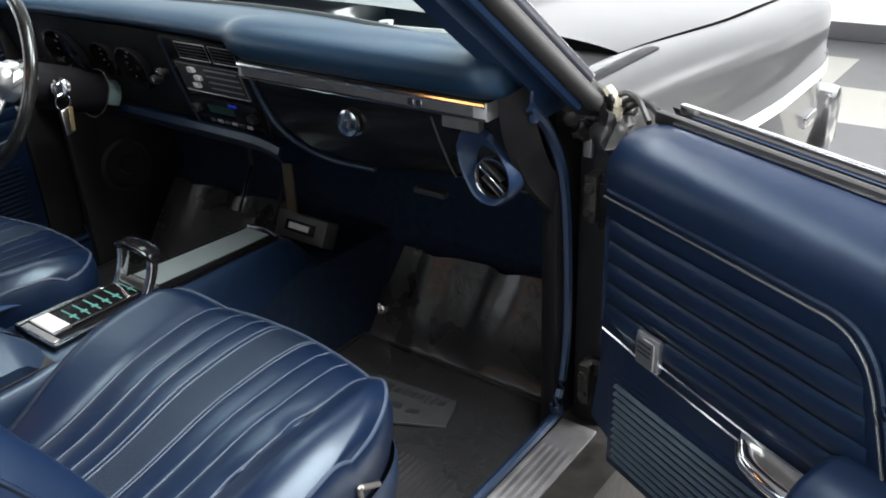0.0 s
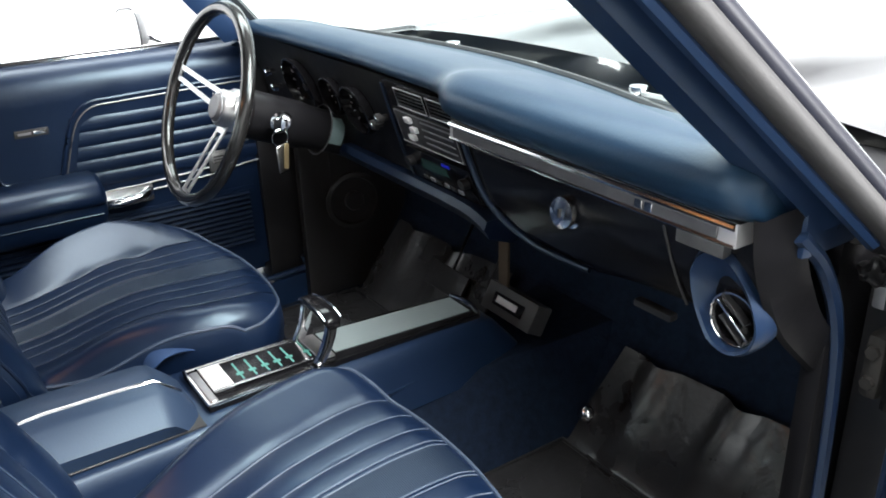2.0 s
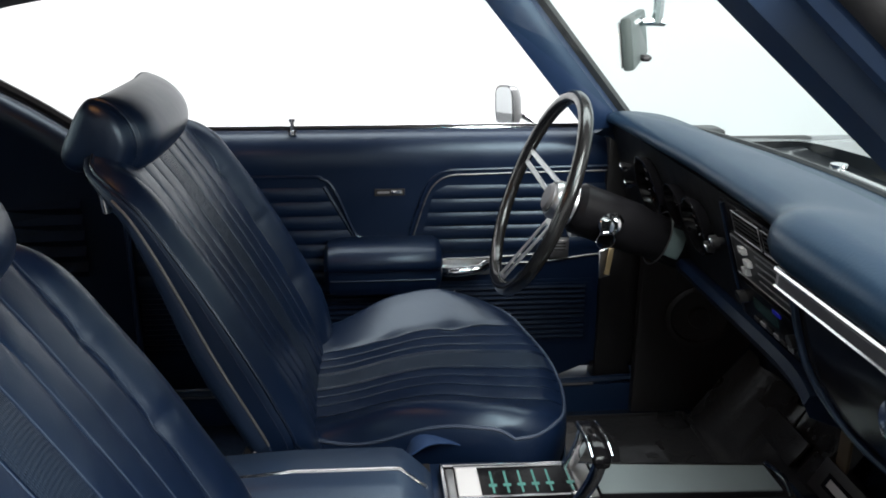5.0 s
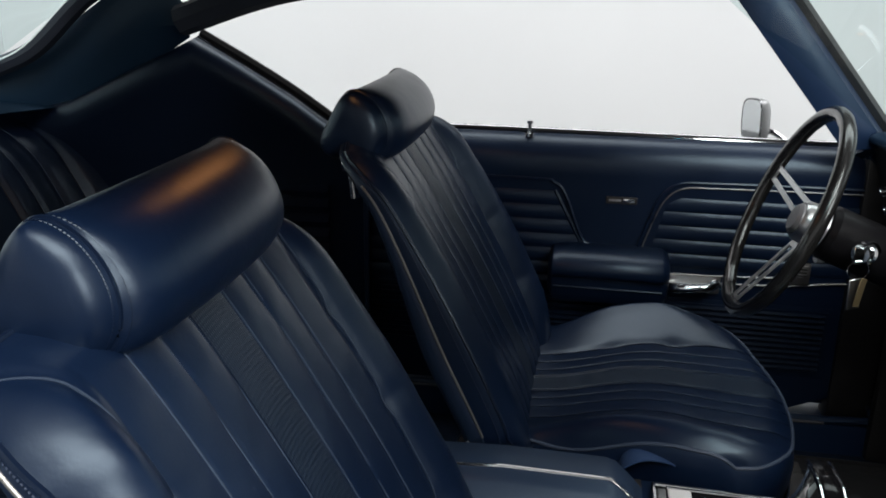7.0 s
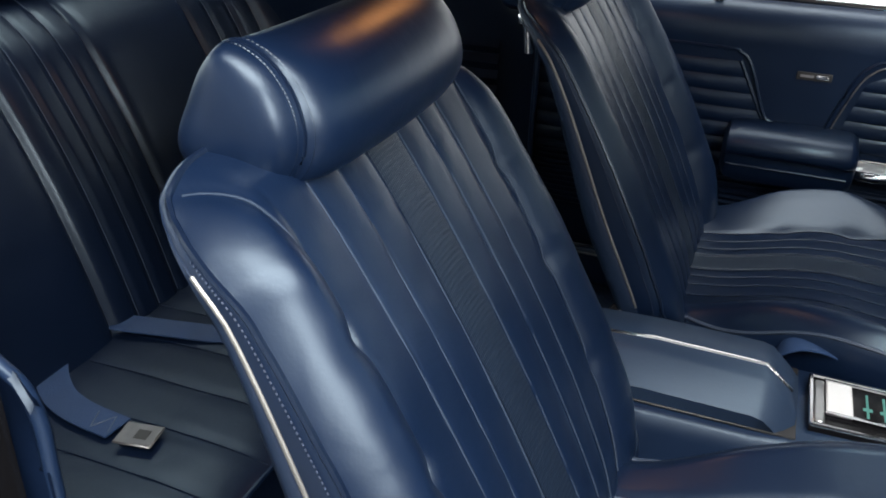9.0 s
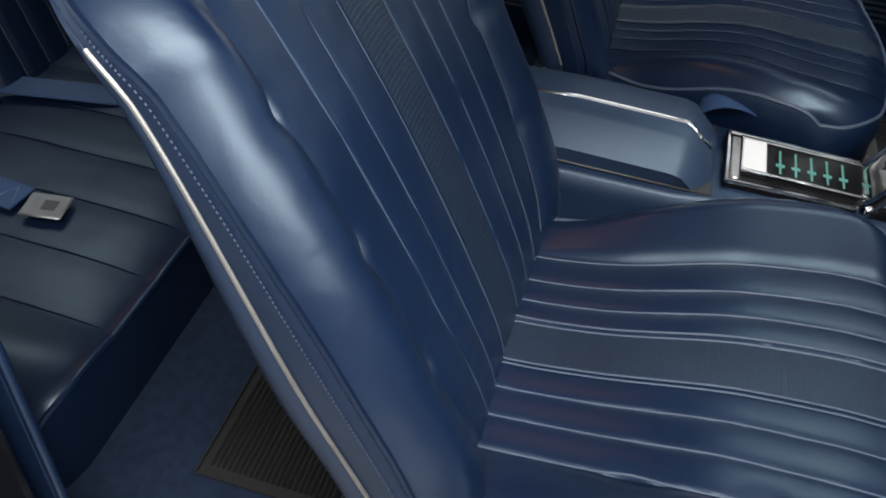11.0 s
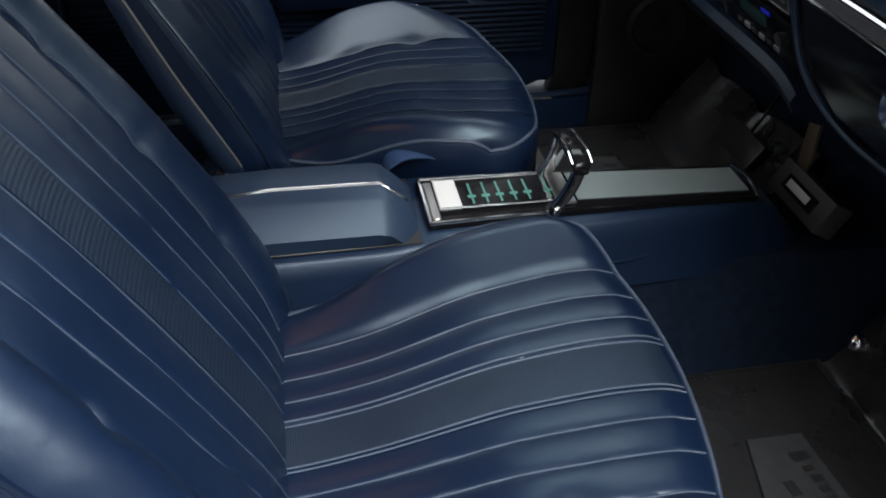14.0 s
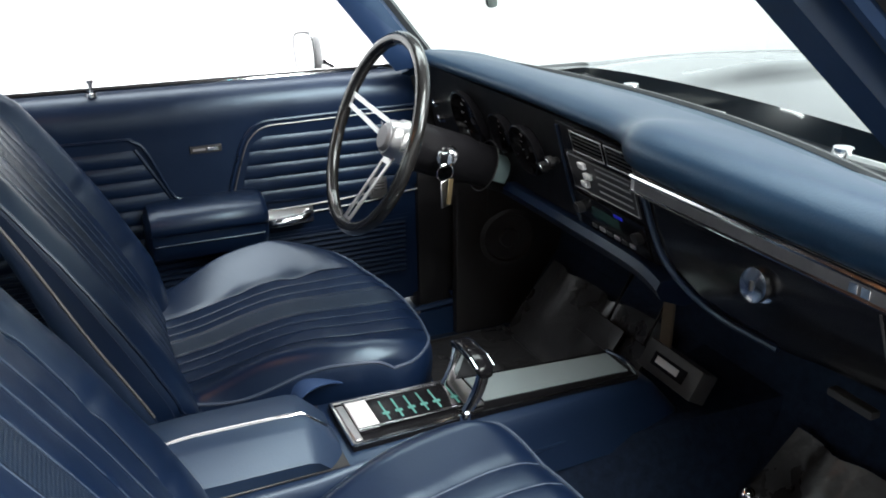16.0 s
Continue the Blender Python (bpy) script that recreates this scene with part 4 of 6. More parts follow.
    part("back_side", loft([ring(0, 1.0, 1), ring(0.004, 1.007, 0.98), ring(0.014, 1.012, 0.95), ring(0.028, 1.013, 0.90), ring(0.042, 1.008, 0.85)], True, False), vinyl, seat, "blue vinyl backrest side")
    part("back_shell", loft([ring(0.038, 1.006, 0.85), ring(0.041, 1.014, 0.84), ring(0.060, 1.010, 0.7), ring(0.074, 0.975, 0.6), ring(0.082, 0.88, 0.5)], True, True), satin_blue, seat, "satin blue moulded seat back shell")
    part("back_piping", tube([p + BN * 0.0008 for p in edge], 0.0030, 6, None, True), vinyl_dark, seat, "dark piping round the backrest")
    dash_row = bmesh.new()
    for s in (-1, 1):
        line = [side_of(p, 0.0125, 1.0130, 0.955) + Vector((s * 0.0010, 0, 0)) for p in (back_point(s, v) for v in lin(0.03, 0.93, 340))]
        for k in range(0, 338, 3):
            tube([line[k], line[k + 1].lerp(line[k + 2], 0.4)], 0.0008, 4, dash_row)
    tagged(part("stitching", dash_row, thread, seat, "pale stitching along the backrest edge"), kind="stuff")
    # headrest
    prof = [(-0.735, 0.990), (-0.696, 0.998), (-0.676, 1.024), (-0.674, 1.052), (-0.687, 1.080), (-0.714, 1.103), (-0.752, 1.113), (-0.778, 1.095), (-0.801, 1.062), (-0.820, 1.030), (-0.816, 1.008), (-0.785, 0.994)]
    prof = [(p[1], p[2]) for p in spline([(0, *q) for q in prof + prof[:1]], 4)[:-1]]
    hx = 0.408

    def head_ring(dx, back_off, g):
        """back_off: how far the front face falls away towards the ends."""
        return [Vector((hx + 0.94 * dx, -0.731 + 0.94 * (y - back_off * ((y + 0.820) / 0.146) + 0.752) * g, 1.066 + 0.94 * (max(z, 0.996) - 1.052) * g)) for y, z in prof]

    half = ((0.0, 0.0, 1.01), (0.05, 0.001, 1.01), (0.10, 0.003, 1.005), (0.135, 0.008, 1.0), (0.152, 0.016, 0.995), (0.160, 0.024, 0.985), (0.1625, 0.028, 0.965), (0.165, 0.030, 0.968), (0.172, 0.033, 0.955), (0.180, 0.036, 0.90), (0.1855, 0.038, 0.78), (0.189, 0.039, 0.58), (0.1905, 0.040, 0.3), (0.191, 0.040, 0.08))
    rings = [head_ring(-dx, e, g) for dx, e, g in half[:0:-1]] + [head_ring(*h) for h in half]
    head = part("headrest", loft(rings), vinyl, seat, "rounded dark blue vinyl headrest")
    for s in (-1, 1):
        part("headrest_seam", tube(head_ring(s * 0.1632, 0.0292, 0.970), 0.0018, 5, None, True), vinyl_dark, head)
        stitches = bmesh.new()
        for dx, back_off, g in ((0.1590, 0.0232, 0.990), (0.1690, 0.0320, 0.968)):
            line = head_ring(s * dx, back_off, g)
            for a, b in zip(line, line[1:] + line[:1]):
                for f in (0.05, 0.55):
                    tube([a.lerp(b, f), a.lerp(b, f + 0.32)], 0.0007, 4, stitches)
        tagged(part("headrest_stitching", stitches, vinyl_dark, head, "fine dark blue stitching beside the seam"), kind="stuff")
        post = part("headrest_post", tube([(hx + s * 0.115, -0.752, 0.94), (hx + s * 0.115, -0.762, 1.03)], 0.008, 10), chrome, seat, "chrome headrest post")
        part("post_collar", disc((hx + s * 0.115, -0.759, 0.988), (0, -0.1, 1), 0.015, 0.012, 16), chrome, post)
        strip = [side_of(p, 0.039, 1.0145, 0.85) for p in (back_point(s, v) for v in lin(0.10, 0.90, 30))]
        part("side_strip", tube(strip, 0.0021, 8), dull_strip, seat, "bright trim strip along the seat edge")
        # hinge: dark gap between the two shells, a bolt, and the bright strip of the base
        x = BX + s * 0.272
        arm = part("hinge_arm", tube(spline([(x - s * 0.008, -0.548, 0.590), (x - s * 0.006, -0.50, 0.560), (x, -0.44, 0.49)], 5), 0.010, 8), satin_black, seat, "black recliner hinge")
        part("hinge_bolt", disc((x + s * 0.001, -0.530, 0.588), (s, 0.2, 0.3), 0.0055, 0.005, 10), worn_steel, arm)
        panel = [[(x + s * w, y, z) for y, z in ((-0.538, 0.580), (-0.524, 0.586), (-0.495, 0.556), (-0.455, 0.516), (-0.415, 0.470), (-0.45, 0.44), (-0.515, 0.510))] for w in (-0.022, -0.004, 0.001, 0.001)]
        panel[0] = [(p[0], p[1] + 0.004, p[2] - 0.004) for p in panel[0]]
        panel[3] = [(p[0], -0.51 + (p[1] + 0.51) * 0.93, 0.53 + (p[2] - 0.53) * 0.93) for p in panel[3]]
        cover = part("hinge_cover", loft(panel), vinyl_dark, seat, "dark blue recliner hinge cover")
        part("hinge_trim", tube([(x + s * 0.003, -0.530, 0.592), (x + s * 0.003, -0.495, 0.554), (x + s * 0.003, -0.445, 0.512)], 0.0042, 8), chrome, cover, "bright hinge strip")
    part("seat_frame", box((CX - 0.20, -0.44, 0.28), (CX + 0.20, -0.06, 0.40), 0.01), black_plastic, seat)
    return seat


satin_blue = material("satin_blue_shell", (0.008, 0.017, 0.038), 0.42, 0, 14, 0.12, 0.04, 300, 0, 0.05, 0.4)
piping_dull = material("dull_blue_piping", (0.030, 0.046, 0.078), 0.5, 0, 30, 0.2)
back_seam_mat = material("backrest_seam_vinyl", (0.026, 0.040, 0.066), 0.45, 0, 30, 0.15)
build_seat("blue pleated vinyl bucket seat with a creased backrest and headrest", piping_mat, 1.0)
# the driver's seat is the mirror image, nearer to the console and one notch further forward
# darker seams and shallower tucks stand in for its dimmer light
seat_d = build_seat("blue pleated vinyl bucket seat with headrest, behind the steering wheel", vinyl_dark, 0.25)
seat_d.matrix_basis = Matrix.Translation((0.055 - CX, -0.235, 0.270)) @ Matrix.Diagonal((-1, 1, 1, 1))


# ---- rear seat ----
def build_rear_seat():
    r = thing("rear_bench", (0, -1.25, 0.28), "blue pleated vinyl rear bench seat", "car seat")
    creases = [k * 0.0975 for k in range(-5, 6)]

    def bench_point(x, f):
        """f from the front edge (0) to the foot of the backrest (1)."""
        near = min(abs(x - q) for q in creases)
        z = 0.432 + 0.016 * min(1, f / 0.25) ** 0.5 - 0.012 * f - 0.0016 * math.exp(-(near / 0.010) ** 2) + 0.010 * math.exp(-((abs(x) - 0.56) / 0.05) ** 2)
        z -= 0.05 * max(0, (abs(x) - 0.60) / 0.06) ** 2
        return Vector((x, -0.925 - 0.53 * f - 0.03 * max(0, (abs(x) - 0.57) / 0.09) ** 2, z + 0.003 * noise.noise(Vector((x * 7, f * 5, 3)))))

    rows = [[bench_point(x, f) for x in lin(-0.66, 0.66, 121)] for f in (0, 0.01, 0.03, 0.07, 0.12, 0.2, 0.3, 0.45, 0.6, 0.8, 1.0)]
    bench = part("bench", loft(rows, False), vinyl_dark, r, "blue vinyl rear seat cushion")
    part("bench_front", loft([rows[0], [p + Vector((0, 0.006, -0.03)) for p in rows[0]], [Vector((p.x, p.y - 0.005, 0.28)) for p in rows[0]]], False), vinyl_dark, r, "plain dark blue front of the rear seat")
    part("bench_piping", tube([p + Vector((0, 0.002, 0.001)) for p in rows[0]], 0.0040, 6), vinyl, r, "piping along the front of the rear seat")
    for q in creases:
        part("seam", tube([bench_point(q, f) + Vector((0, 0, 0.0015)) for f in lin(0.01, 1, 14)], 0.0012, 5), vinyl_dark, bench)
    deep = (-0.59, -0.405, -0.115, 0.115, 0.405, 0.59)
    fine = (-0.53, -0.465, -0.055, 0.0, 0.055, 0.465, 0.53)

    def rear_point(x, f):
        """f from the foot (0) to the top (1) of the rear backrest."""
        crest = max(0, (f - 0.78) / 0.22)
        fall = sum(0.011 * math.exp(-((x - q) / 0.007) ** 2) + 0.006 * math.exp(-((x - q) / 0.022) ** 2) for q in deep) + sum(0.006 * math.exp(-((x - q) / 0.008) ** 2) for q in fine)
        y = -1.335 - 0.25 * f + 0.028 * math.sin(math.pi * f) - fall * (1 - 0.6 * crest) - 0.075 * crest ** 2 + 0.075 * max(0, (abs(x) - 0.50) / 0.16) ** 1.5
        return Vector((x, y, 0.43 + 0.562 * f - 0.012 * crest ** 3 + 0.004 * noise.noise(Vector((x * 4, f * 3, 9)))))

    rows = [[rear_point(x, f) for x in lin(-0.66, 0.66, 301)] for f in lin(0, 1, 27)]
    part("backrest", loft(rows, False), vinyl_dark, r, "pleated dark blue rear backrest")
    for q in fine:
        part("rear_seam", tube([rear_point(q, f) + Vector((0, 0.0015, 0.0005)) for f in lin(0.02, 0.95, 24)], 0.0012, 5), back_seam_mat, r)


build_rear_seat()


# ---- dashboard ----
def dash_front(x):
    """y of the windscreen edge of the pad."""
    return 0.388 - 0.165 * (x / 0.70) ** 2


def build_dash():
    d = thing("dashboard", (0, 0.3, 0.75), "blue padded dashboard over black instrument and glovebox panels", "dashboard")
    rows = []
    for x in lin(-0.725, 0.08, 50) + lin(0.09, 0.22, 24) + lin(0.24, 0.64, 24) + [0.65, 0.66, 0.67, 0.678, 0.685, 0.690, 0.694, 0.697, 0.699, 0.700]:
        t = 1 / (1 + math.exp(-(x - 0.145) / 0.020))
        end = max(0, (abs(x) - 0.64) / 0.07) ** 2
        turn = 1 - math.sqrt(max(0, 1 - max(0, (x - 0.655) / 0.045) ** 2))
        drop = 0.022 * (turn if x > 0 else end) + 0.016 * max(0, (-0.45 - x) / 0.25) ** 2
        yf = dash_front(x) - 0.02 * end
        # driver's side: a thin lip; passenger's side: a deep overhanging face down to the bright bar
        yb = 0.190 - 0.03 * abs(x + 0.2)
        lip = ((yb + 0.090, 1.016), (yb + 0.050, 1.020), (yb + 0.024, 1.020), (yb + 0.010, 1.017), (yb, 1.011), (yb - 0.006, 1.003), (yb - 0.007, 0.996), (yb - 0.004, 0.989), (yb + 0.004, 0.985), (yb + 0.03, 0.984))
        k = 0.034 * turn
        face = ((0.262 + k, 1.022), (0.200 + k, 1.034), (0.165 + k, 1.038), (0.144 + k, 1.036), (0.128 + k, 1.028), (0.119 + k, 1.014), (0.117 + k, 0.998), (0.122 + k, 0.984), (0.134 + k, 0.974), (0.17 + k, 0.970))
        mid = [(a[0] * (1 - t) + b[0] * t, a[1] * (1 - t) + b[1] * t - drop * (1 - i / 9)) for i, (a, b) in enumerate(zip(lip, face))]
        rows.append([Vector((x, y, z)) for y, z in [(yf, 0.945), (yf, 0.994 - drop), (yf - 0.02, 1.001 - drop)] + mid + [(mid[-1][0] + 0.02, 0.94)]])
    part("dash_pad", loft(rows), pad_vinyl, d, "soft blue vinyl dash pad")
    part("defrost_strip", tube([(x, dash_front(x) - 0.008, 1.000 - 0.02 * max(0, (abs(x) - 0.64) / 0.07) ** 2) for x in lin(-0.62, 0.62, 30)], 0.006, 6), black_plastic, d)
    # instrument panel
    def lean(bm):
        """Tilts a piece of the panel: its top comes towards the seats."""
        for v in bm.verts:
            v.co.y += 0.34 * (0.968 - v.co.z) - 0.0395
        return bm

    part("instrument_panel", loft([[(x, 0.188, 0.982), (x, 0.206, 0.925), (x, 0.224, 0.87), (x, 0.240, 0.800), (x, 0.34, 0.785), (x, 0.34, 0.982)] for x in lin(-0.70, 0.16, 12)]), satin_black, d, "black instrument panel")
    low = []
    for x in lin(-0.705, 0.175, 30):
        t = 1 / (1 + math.exp(-(x - 0.16) / 0.03))
        z, y = 0.788 - 0.025 * max(0, (-0.35 - x) / 0.3) - 0.006 * t, 0.236 - 0.03 * t
        low.append([(x, y - 0.008, z + 0.008), (x, y - 0.014, z - 0.004), (x, y - 0.004, z - 0.022), (x, y + 0.04, z - 0.040), (x, y + 0.10, z - 0.03), (x, y + 0.03, z + 0.010)])
    part("lower_edge", loft(low), vinyl_dark, d, "blue lower dash edge")
    gauges = ((-0.462, 0.892, 0.060), (-0.312, 0.903, 0.036), (-0.222, 0.892, 0.045))
    for x, z, r in gauges:
        g = part("gauge", lean(disc((x, 0.232, z), (0, -1, 0.0), r, 0.020, 36, None, ((1.0, 0), (1.06, 0.4), (1.06, 1.0), (0.99, 1.05), (0.94, 0.4), (0.90, 0.15), (0.2, 0.12)))), gloss_black, d, "round black gauge")
        part("needle", lean(box((x - 0.001, 0.2275, z - r * 0.1), (x + 0.001, 0.2285, z + r * 0.7))), chrome, g)
        part("needle_hub", lean(disc((x, 0.2290, z), (0, -1, 0), r * 0.12, 0.003, 14)), black_plastic, g)
        for k in range(11):
            a = radians(-40 + 26 * k)
            c, q = Vector((x, 0.2285, z)), Vector((-math.cos(a), 0, math.sin(a)))
            part("dial_tick", lean(tube([c + q * r * 0.72, c + q * r * 0.86], 0.0007, 4)), white_plate, g)
    for x, z in ((-0.600, 0.905), (-0.600, 0.870), (-0.120, 0.900), (-0.152, 0.880)):
        kn = part("switch_knob", lean(disc((x, 0.226, z), (0, -1, 0.0), 0.010, 0.022, 14, None, ((0.6, 0), (0.6, 0.5), (1, 0.55), (0.9, 1)))), chrome if x < -0.5 else black_plastic, d, "small switch knob")
        part("knob_cap", lean(disc((x, 0.205, z), (0, -1, 0.0), 0.005, 0.003, 10)), chrome, kn)
    # centre stack: two air outlets, heater control, radio
    part("stack_panel", lean(box((-0.090, 0.222, 0.790), (0.132, 0.246, 0.980), 0.003)), gloss_black, d, "gloss black centre stack")
    part("stack_border", lean(tube(spline([(-0.086, 0.2215, 0.972), (-0.092, 0.2215, 0.90), (-0.094, 0.2215, 0.84), (-0.086, 0.2215, 0.792)], 5), 0.0026, 6)), vinyl_dark, d, "blue border of the centre stack")
    for x0, x1 in ((-0.040, 0.046), (0.056, 0.122)):
        v = part("air_vent", lean(box((x0, 0.2185, 0.940), (x1, 0.2225, 0.972), 0.002)), gloss_black, d, "small rectangular air outlet")
        part("vent_rim", lean(tube([(x0, 0.2175, 0.940), (x1, 0.2175, 0.940), (x1, 0.2175, 0.972), (x0, 0.2175, 0.972)], 0.0013, 5, None, True)), vent_grey, v, "thin grey rim")
        for k in range(4):
            part("vent_fin", lean(box((x0 + 0.003, 0.2160, 0.9450 + 0.0065 * k), (x1 - 0.003, 0.2188, 0.9462 + 0.0065 * k))), black_plastic, v)
    heater = part("heater_control", lean(box((-0.070, 0.2195, 0.868), (0.112, 0.2225, 0.930), 0.002)), black_plastic, d, "black heater control panel")
    for k in range(4):
        z = 0.920 - 0.0125 * k
        part("slide_track", lean(box((0.010, 0.2182, z - 0.0018), (0.100, 0.2197, z + 0.0012))), vent_grey, heater)
    for k, (x, z) in enumerate(((-0.022, 0.918), (-0.012, 0.902), (-0.024, 0.886))):
        part("slide_lever", lean(box((x - 0.009, 0.211, z - 0.006), (x + 0.007, 0.2197, z + 0.005), 0.002)), white_plate, heater, "white slide lever")
    part("control_rim", lean(tube([(-0.068, 0.2190, 0.870), (0.110, 0.2190, 0.870), (0.110, 0.2190, 0.928), (-0.068, 0.2190, 0.928)], 0.0011, 5, None, True)), vent_grey, heater)
    radio = part("radio", lean(box((-0.078, 0.2190, 0.796), (0.116, 0.2225, 0.858), 0.002)), gloss_black, d, "black radio with a small display")
    part("radio_display", lean(box((-0.030, 0.2180, 0.826), (0.045, 0.2195, 0.843))), green_mark_dim, radio)
    part("radio_badge", lean(box((0.036, 0.2172, 0.8460), (0.058, 0.2195, 0.8515))), blue_lamp, radio, "tiny blue indicator")
    for x in (-0.062, 0.100):
        part("radio_knob", lean(disc((x, 0.220, 0.832), (0, -1, 0), 0.0095, 0.014, 16)), black_plastic, radio)
    for k in range(6):
        part("radio_button", lean(box((-0.040 + 0.021 * k, 0.2165, 0.803), (-0.025 + 0.021 * k, 0.2195, 0.811), 0.001, None, 1)), vent_grey if k % 2 else black_plastic, radio)
    # glovebox side
    part("glovebox_panel", loft([[(x + 0.14 * min(1.3, max(0, (0.94 - z) / 0.132) ** 2.2) * max(0, 1 - (x - 0.165) / 0.30), y, z + 0.020 * smooth(0.35, 0.62, x) * max(0, min(1, (0.90 - z) / 0.08))) for y, z in ((0.176, 0.970), (0.172, 0.925), (0.175, 0.89), (0.182, 0.85), (0.192, 0.820), (0.206, 0.802), (0.236, 0.788), (0.34, 0.785), (0.34, 0.970))] for x in lin(0.165, 0.690, 28)]), gloss_black, d, "gloss black glovebox panel")
    curve = spline([(0.160, 0.166, 0.962), (0.170, 0.168, 0.938), (0.190, 0.172, 0.893), (0.213, 0.180, 0.850), (0.252, 0.192, 0.818), (0.310, 0.205, 0.797), (0.40, 0.216, 0.792)], 5)
    part("panel_border", tube(curve, 0.0050, 8), vinyl_dark, d, "blue curved panel border")
    part("glovebox_gap", tube([(0.561, 0.171, 0.922), (0.572, 0.175, 0.885), (0.580, 0.184, 0.850), (0.584, 0.197, 0.822)], 0.0016, 5), black_plastic, d)
    part("pad_end", box((0.694, 0.196, 0.925), (0.722, 0.300, 0.980), 0.012), blue_metal, d, "blue end panel beside the pillar")
    side = [(0.140, 0.978), (0.149, 0.930), (0.172, 0.878), (0.210, 0.822), (0.300, 0.738)]
    side = [(p[1], p[2]) for p in spline([(0, *q) for q in side], 5)]
    part("side_finisher", loft([[(0.680, y + 0.050, z), (0.692, y + 0.012, z), (0.699, y, z), (0.706, y + 0.006, z), (0.716, y + 0.060, z + 0.01)] for y, z in side], False), satin_black, d, "curved black end panel")
    bar = part("trim_bar", box((0.170, 0.146, 0.939), (0.678, 0.176, 0.966), 0.0015), bar_silver, d, "bright metal dash trim bar")
    # added dark cover that hides the dome lamp's orange reflection on the bar
    part("bar_glare_cover", box((0.169, 0.1475, 0.9655), (0.679, 0.178, 0.9685), 0.001, None, 1), satin_black, bar)
    part("trim_insert", box((0.180, 0.1440, 0.9435), (0.655, 0.1480, 0.9580), 0.001, None, 1), bar_grey, bar, "black ribbed insert")
    part("trim_crest", tube([(0.172, 0.1455, 0.9620), (0.676, 0.1455, 0.9620)], 0.0042, 8), chrome, bar)
    part("trim_foot", tube([(0.172, 0.1455, 0.9412), (0.676, 0.1455, 0.9412)], 0.0025, 6), chrome, bar)
    for k in range(2):
        part("badge_mark", box((0.540 + 0.015 * k, 0.1430, 0.9450), (0.551 + 0.015 * k, 0.1442, 0.9560), 0.0004, None, 1), chrome, bar)
    part("trim_tag", box((0.590, 0.158, 0.916), (0.655, 0.172, 0.934), 0.002), tag_grey, d, "small worn metal tag")
    knob = part("glovebox_lock", disc((0.396, 0.183, 0.886), (0, -1, 0.1), 0.021, 0.022, 22, None, ((1.1, 0), (1.1, 0.15), (0.7, 0.2), (0.7, 0.5), (1, 0.55), (1.0, 0.9), (0.5, 1.0))), chrome, d, "chrome glovebox lock")
    part("key_slot", box((0.3945, 0.1585, 0.882), (0.3975, 0.1615, 0.894)), black_plastic, knob)
    # under-dash parts
    part("under_cover", loft([[(-0.70, 0.30, 0.80), (0.70, 0.30, 0.77)], [(-0.70, 0.45, 0.70), (0.70, 0.45, 0.70)], [(-0.70, 0.64, 0.66), (0.70, 0.64, 0.66)]], False), black_plastic, d, "", False)
    part("latch", box((0.455, 0.246, 0.752), (0.520, 0.262, 0.762), 0.003), black_plastic, d, "small black bracket")
    out = [(0.580, 0.852), (0.592, 0.878), (0.618, 0.890), (0.645, 0.878), (0.672, 0.850), (0.688, 0.812), (0.680, 0.782), (0.652, 0.764), (0.620, 0.770), (0.600, 0.795), (0.586, 0.825)]
    out = [(p[0], p[2]) for p in spline([(x, 0, z) for x, z in out + out[:1]], 4)[:-1]]
    out = [(0.666 + (x - 0.645) * 0.9, 0.846 + (z - 0.808) * 0.93) for x, z in out]
    cx, cz = 0.664, 0.843

    def ringv(y, g, mix=0.0):
        n = len(out)
        res = []
        for i, (x, z) in enumerate(out):
            a = math.atan2(z - cz, x - cx)
            px, pz = cx + (x - cx) * g, cz + (z - cz) * g
            res.append((px * (1 - mix) + (cx + 0.032 * math.cos(a)) * mix, y, pz * (1 - mix) + (cz + 0.032 * math.sin(a)) * mix))
        return res

    pod = part("vent_pod", loft([ringv(0.205, 0.95), ringv(0.188, 1.02), ringv(0.170, 1.02), ringv(0.163, 0.95), ringv(0.165, 0.86), ringv(0.179, 0.9, 0.75), ringv(0.187, 0.9, 1.0)], True, False), blue_plastic, d, "blue teardrop air outlet pod")
    part("vent_ball", disc((cx, 0.197, cz), (0, -1, 0.1), 0.032, 0.020, 28, None, ((1, 0), (1.0, 0.7), (0.95, 1.0), (0.85, 0.9), (0.75, 0.2), (0.2, 0.1))), gloss_black, pod, "black swivel outlet")
    part("vent_ring", tube([(cx + 0.0305 * math.cos(a), 0.1765, cz + 0.0305 * math.sin(a)) for a in lin(0, math.tau, 33)[:-1]], 0.0016, 5, None, True), chrome, pod)
    for k in (-1, 0, 1):
        part("vent_blade", box((-0.027 + abs(k) * 0.006, -0.006, -0.0015), (0.027 - abs(k) * 0.006, 0.006, 0.0015), 0.0006, None, 1, pose(cx, 0.179, cz + 0.013 * k, 0, 38, 0)), chrome if k == 0 else black_plastic, pod)


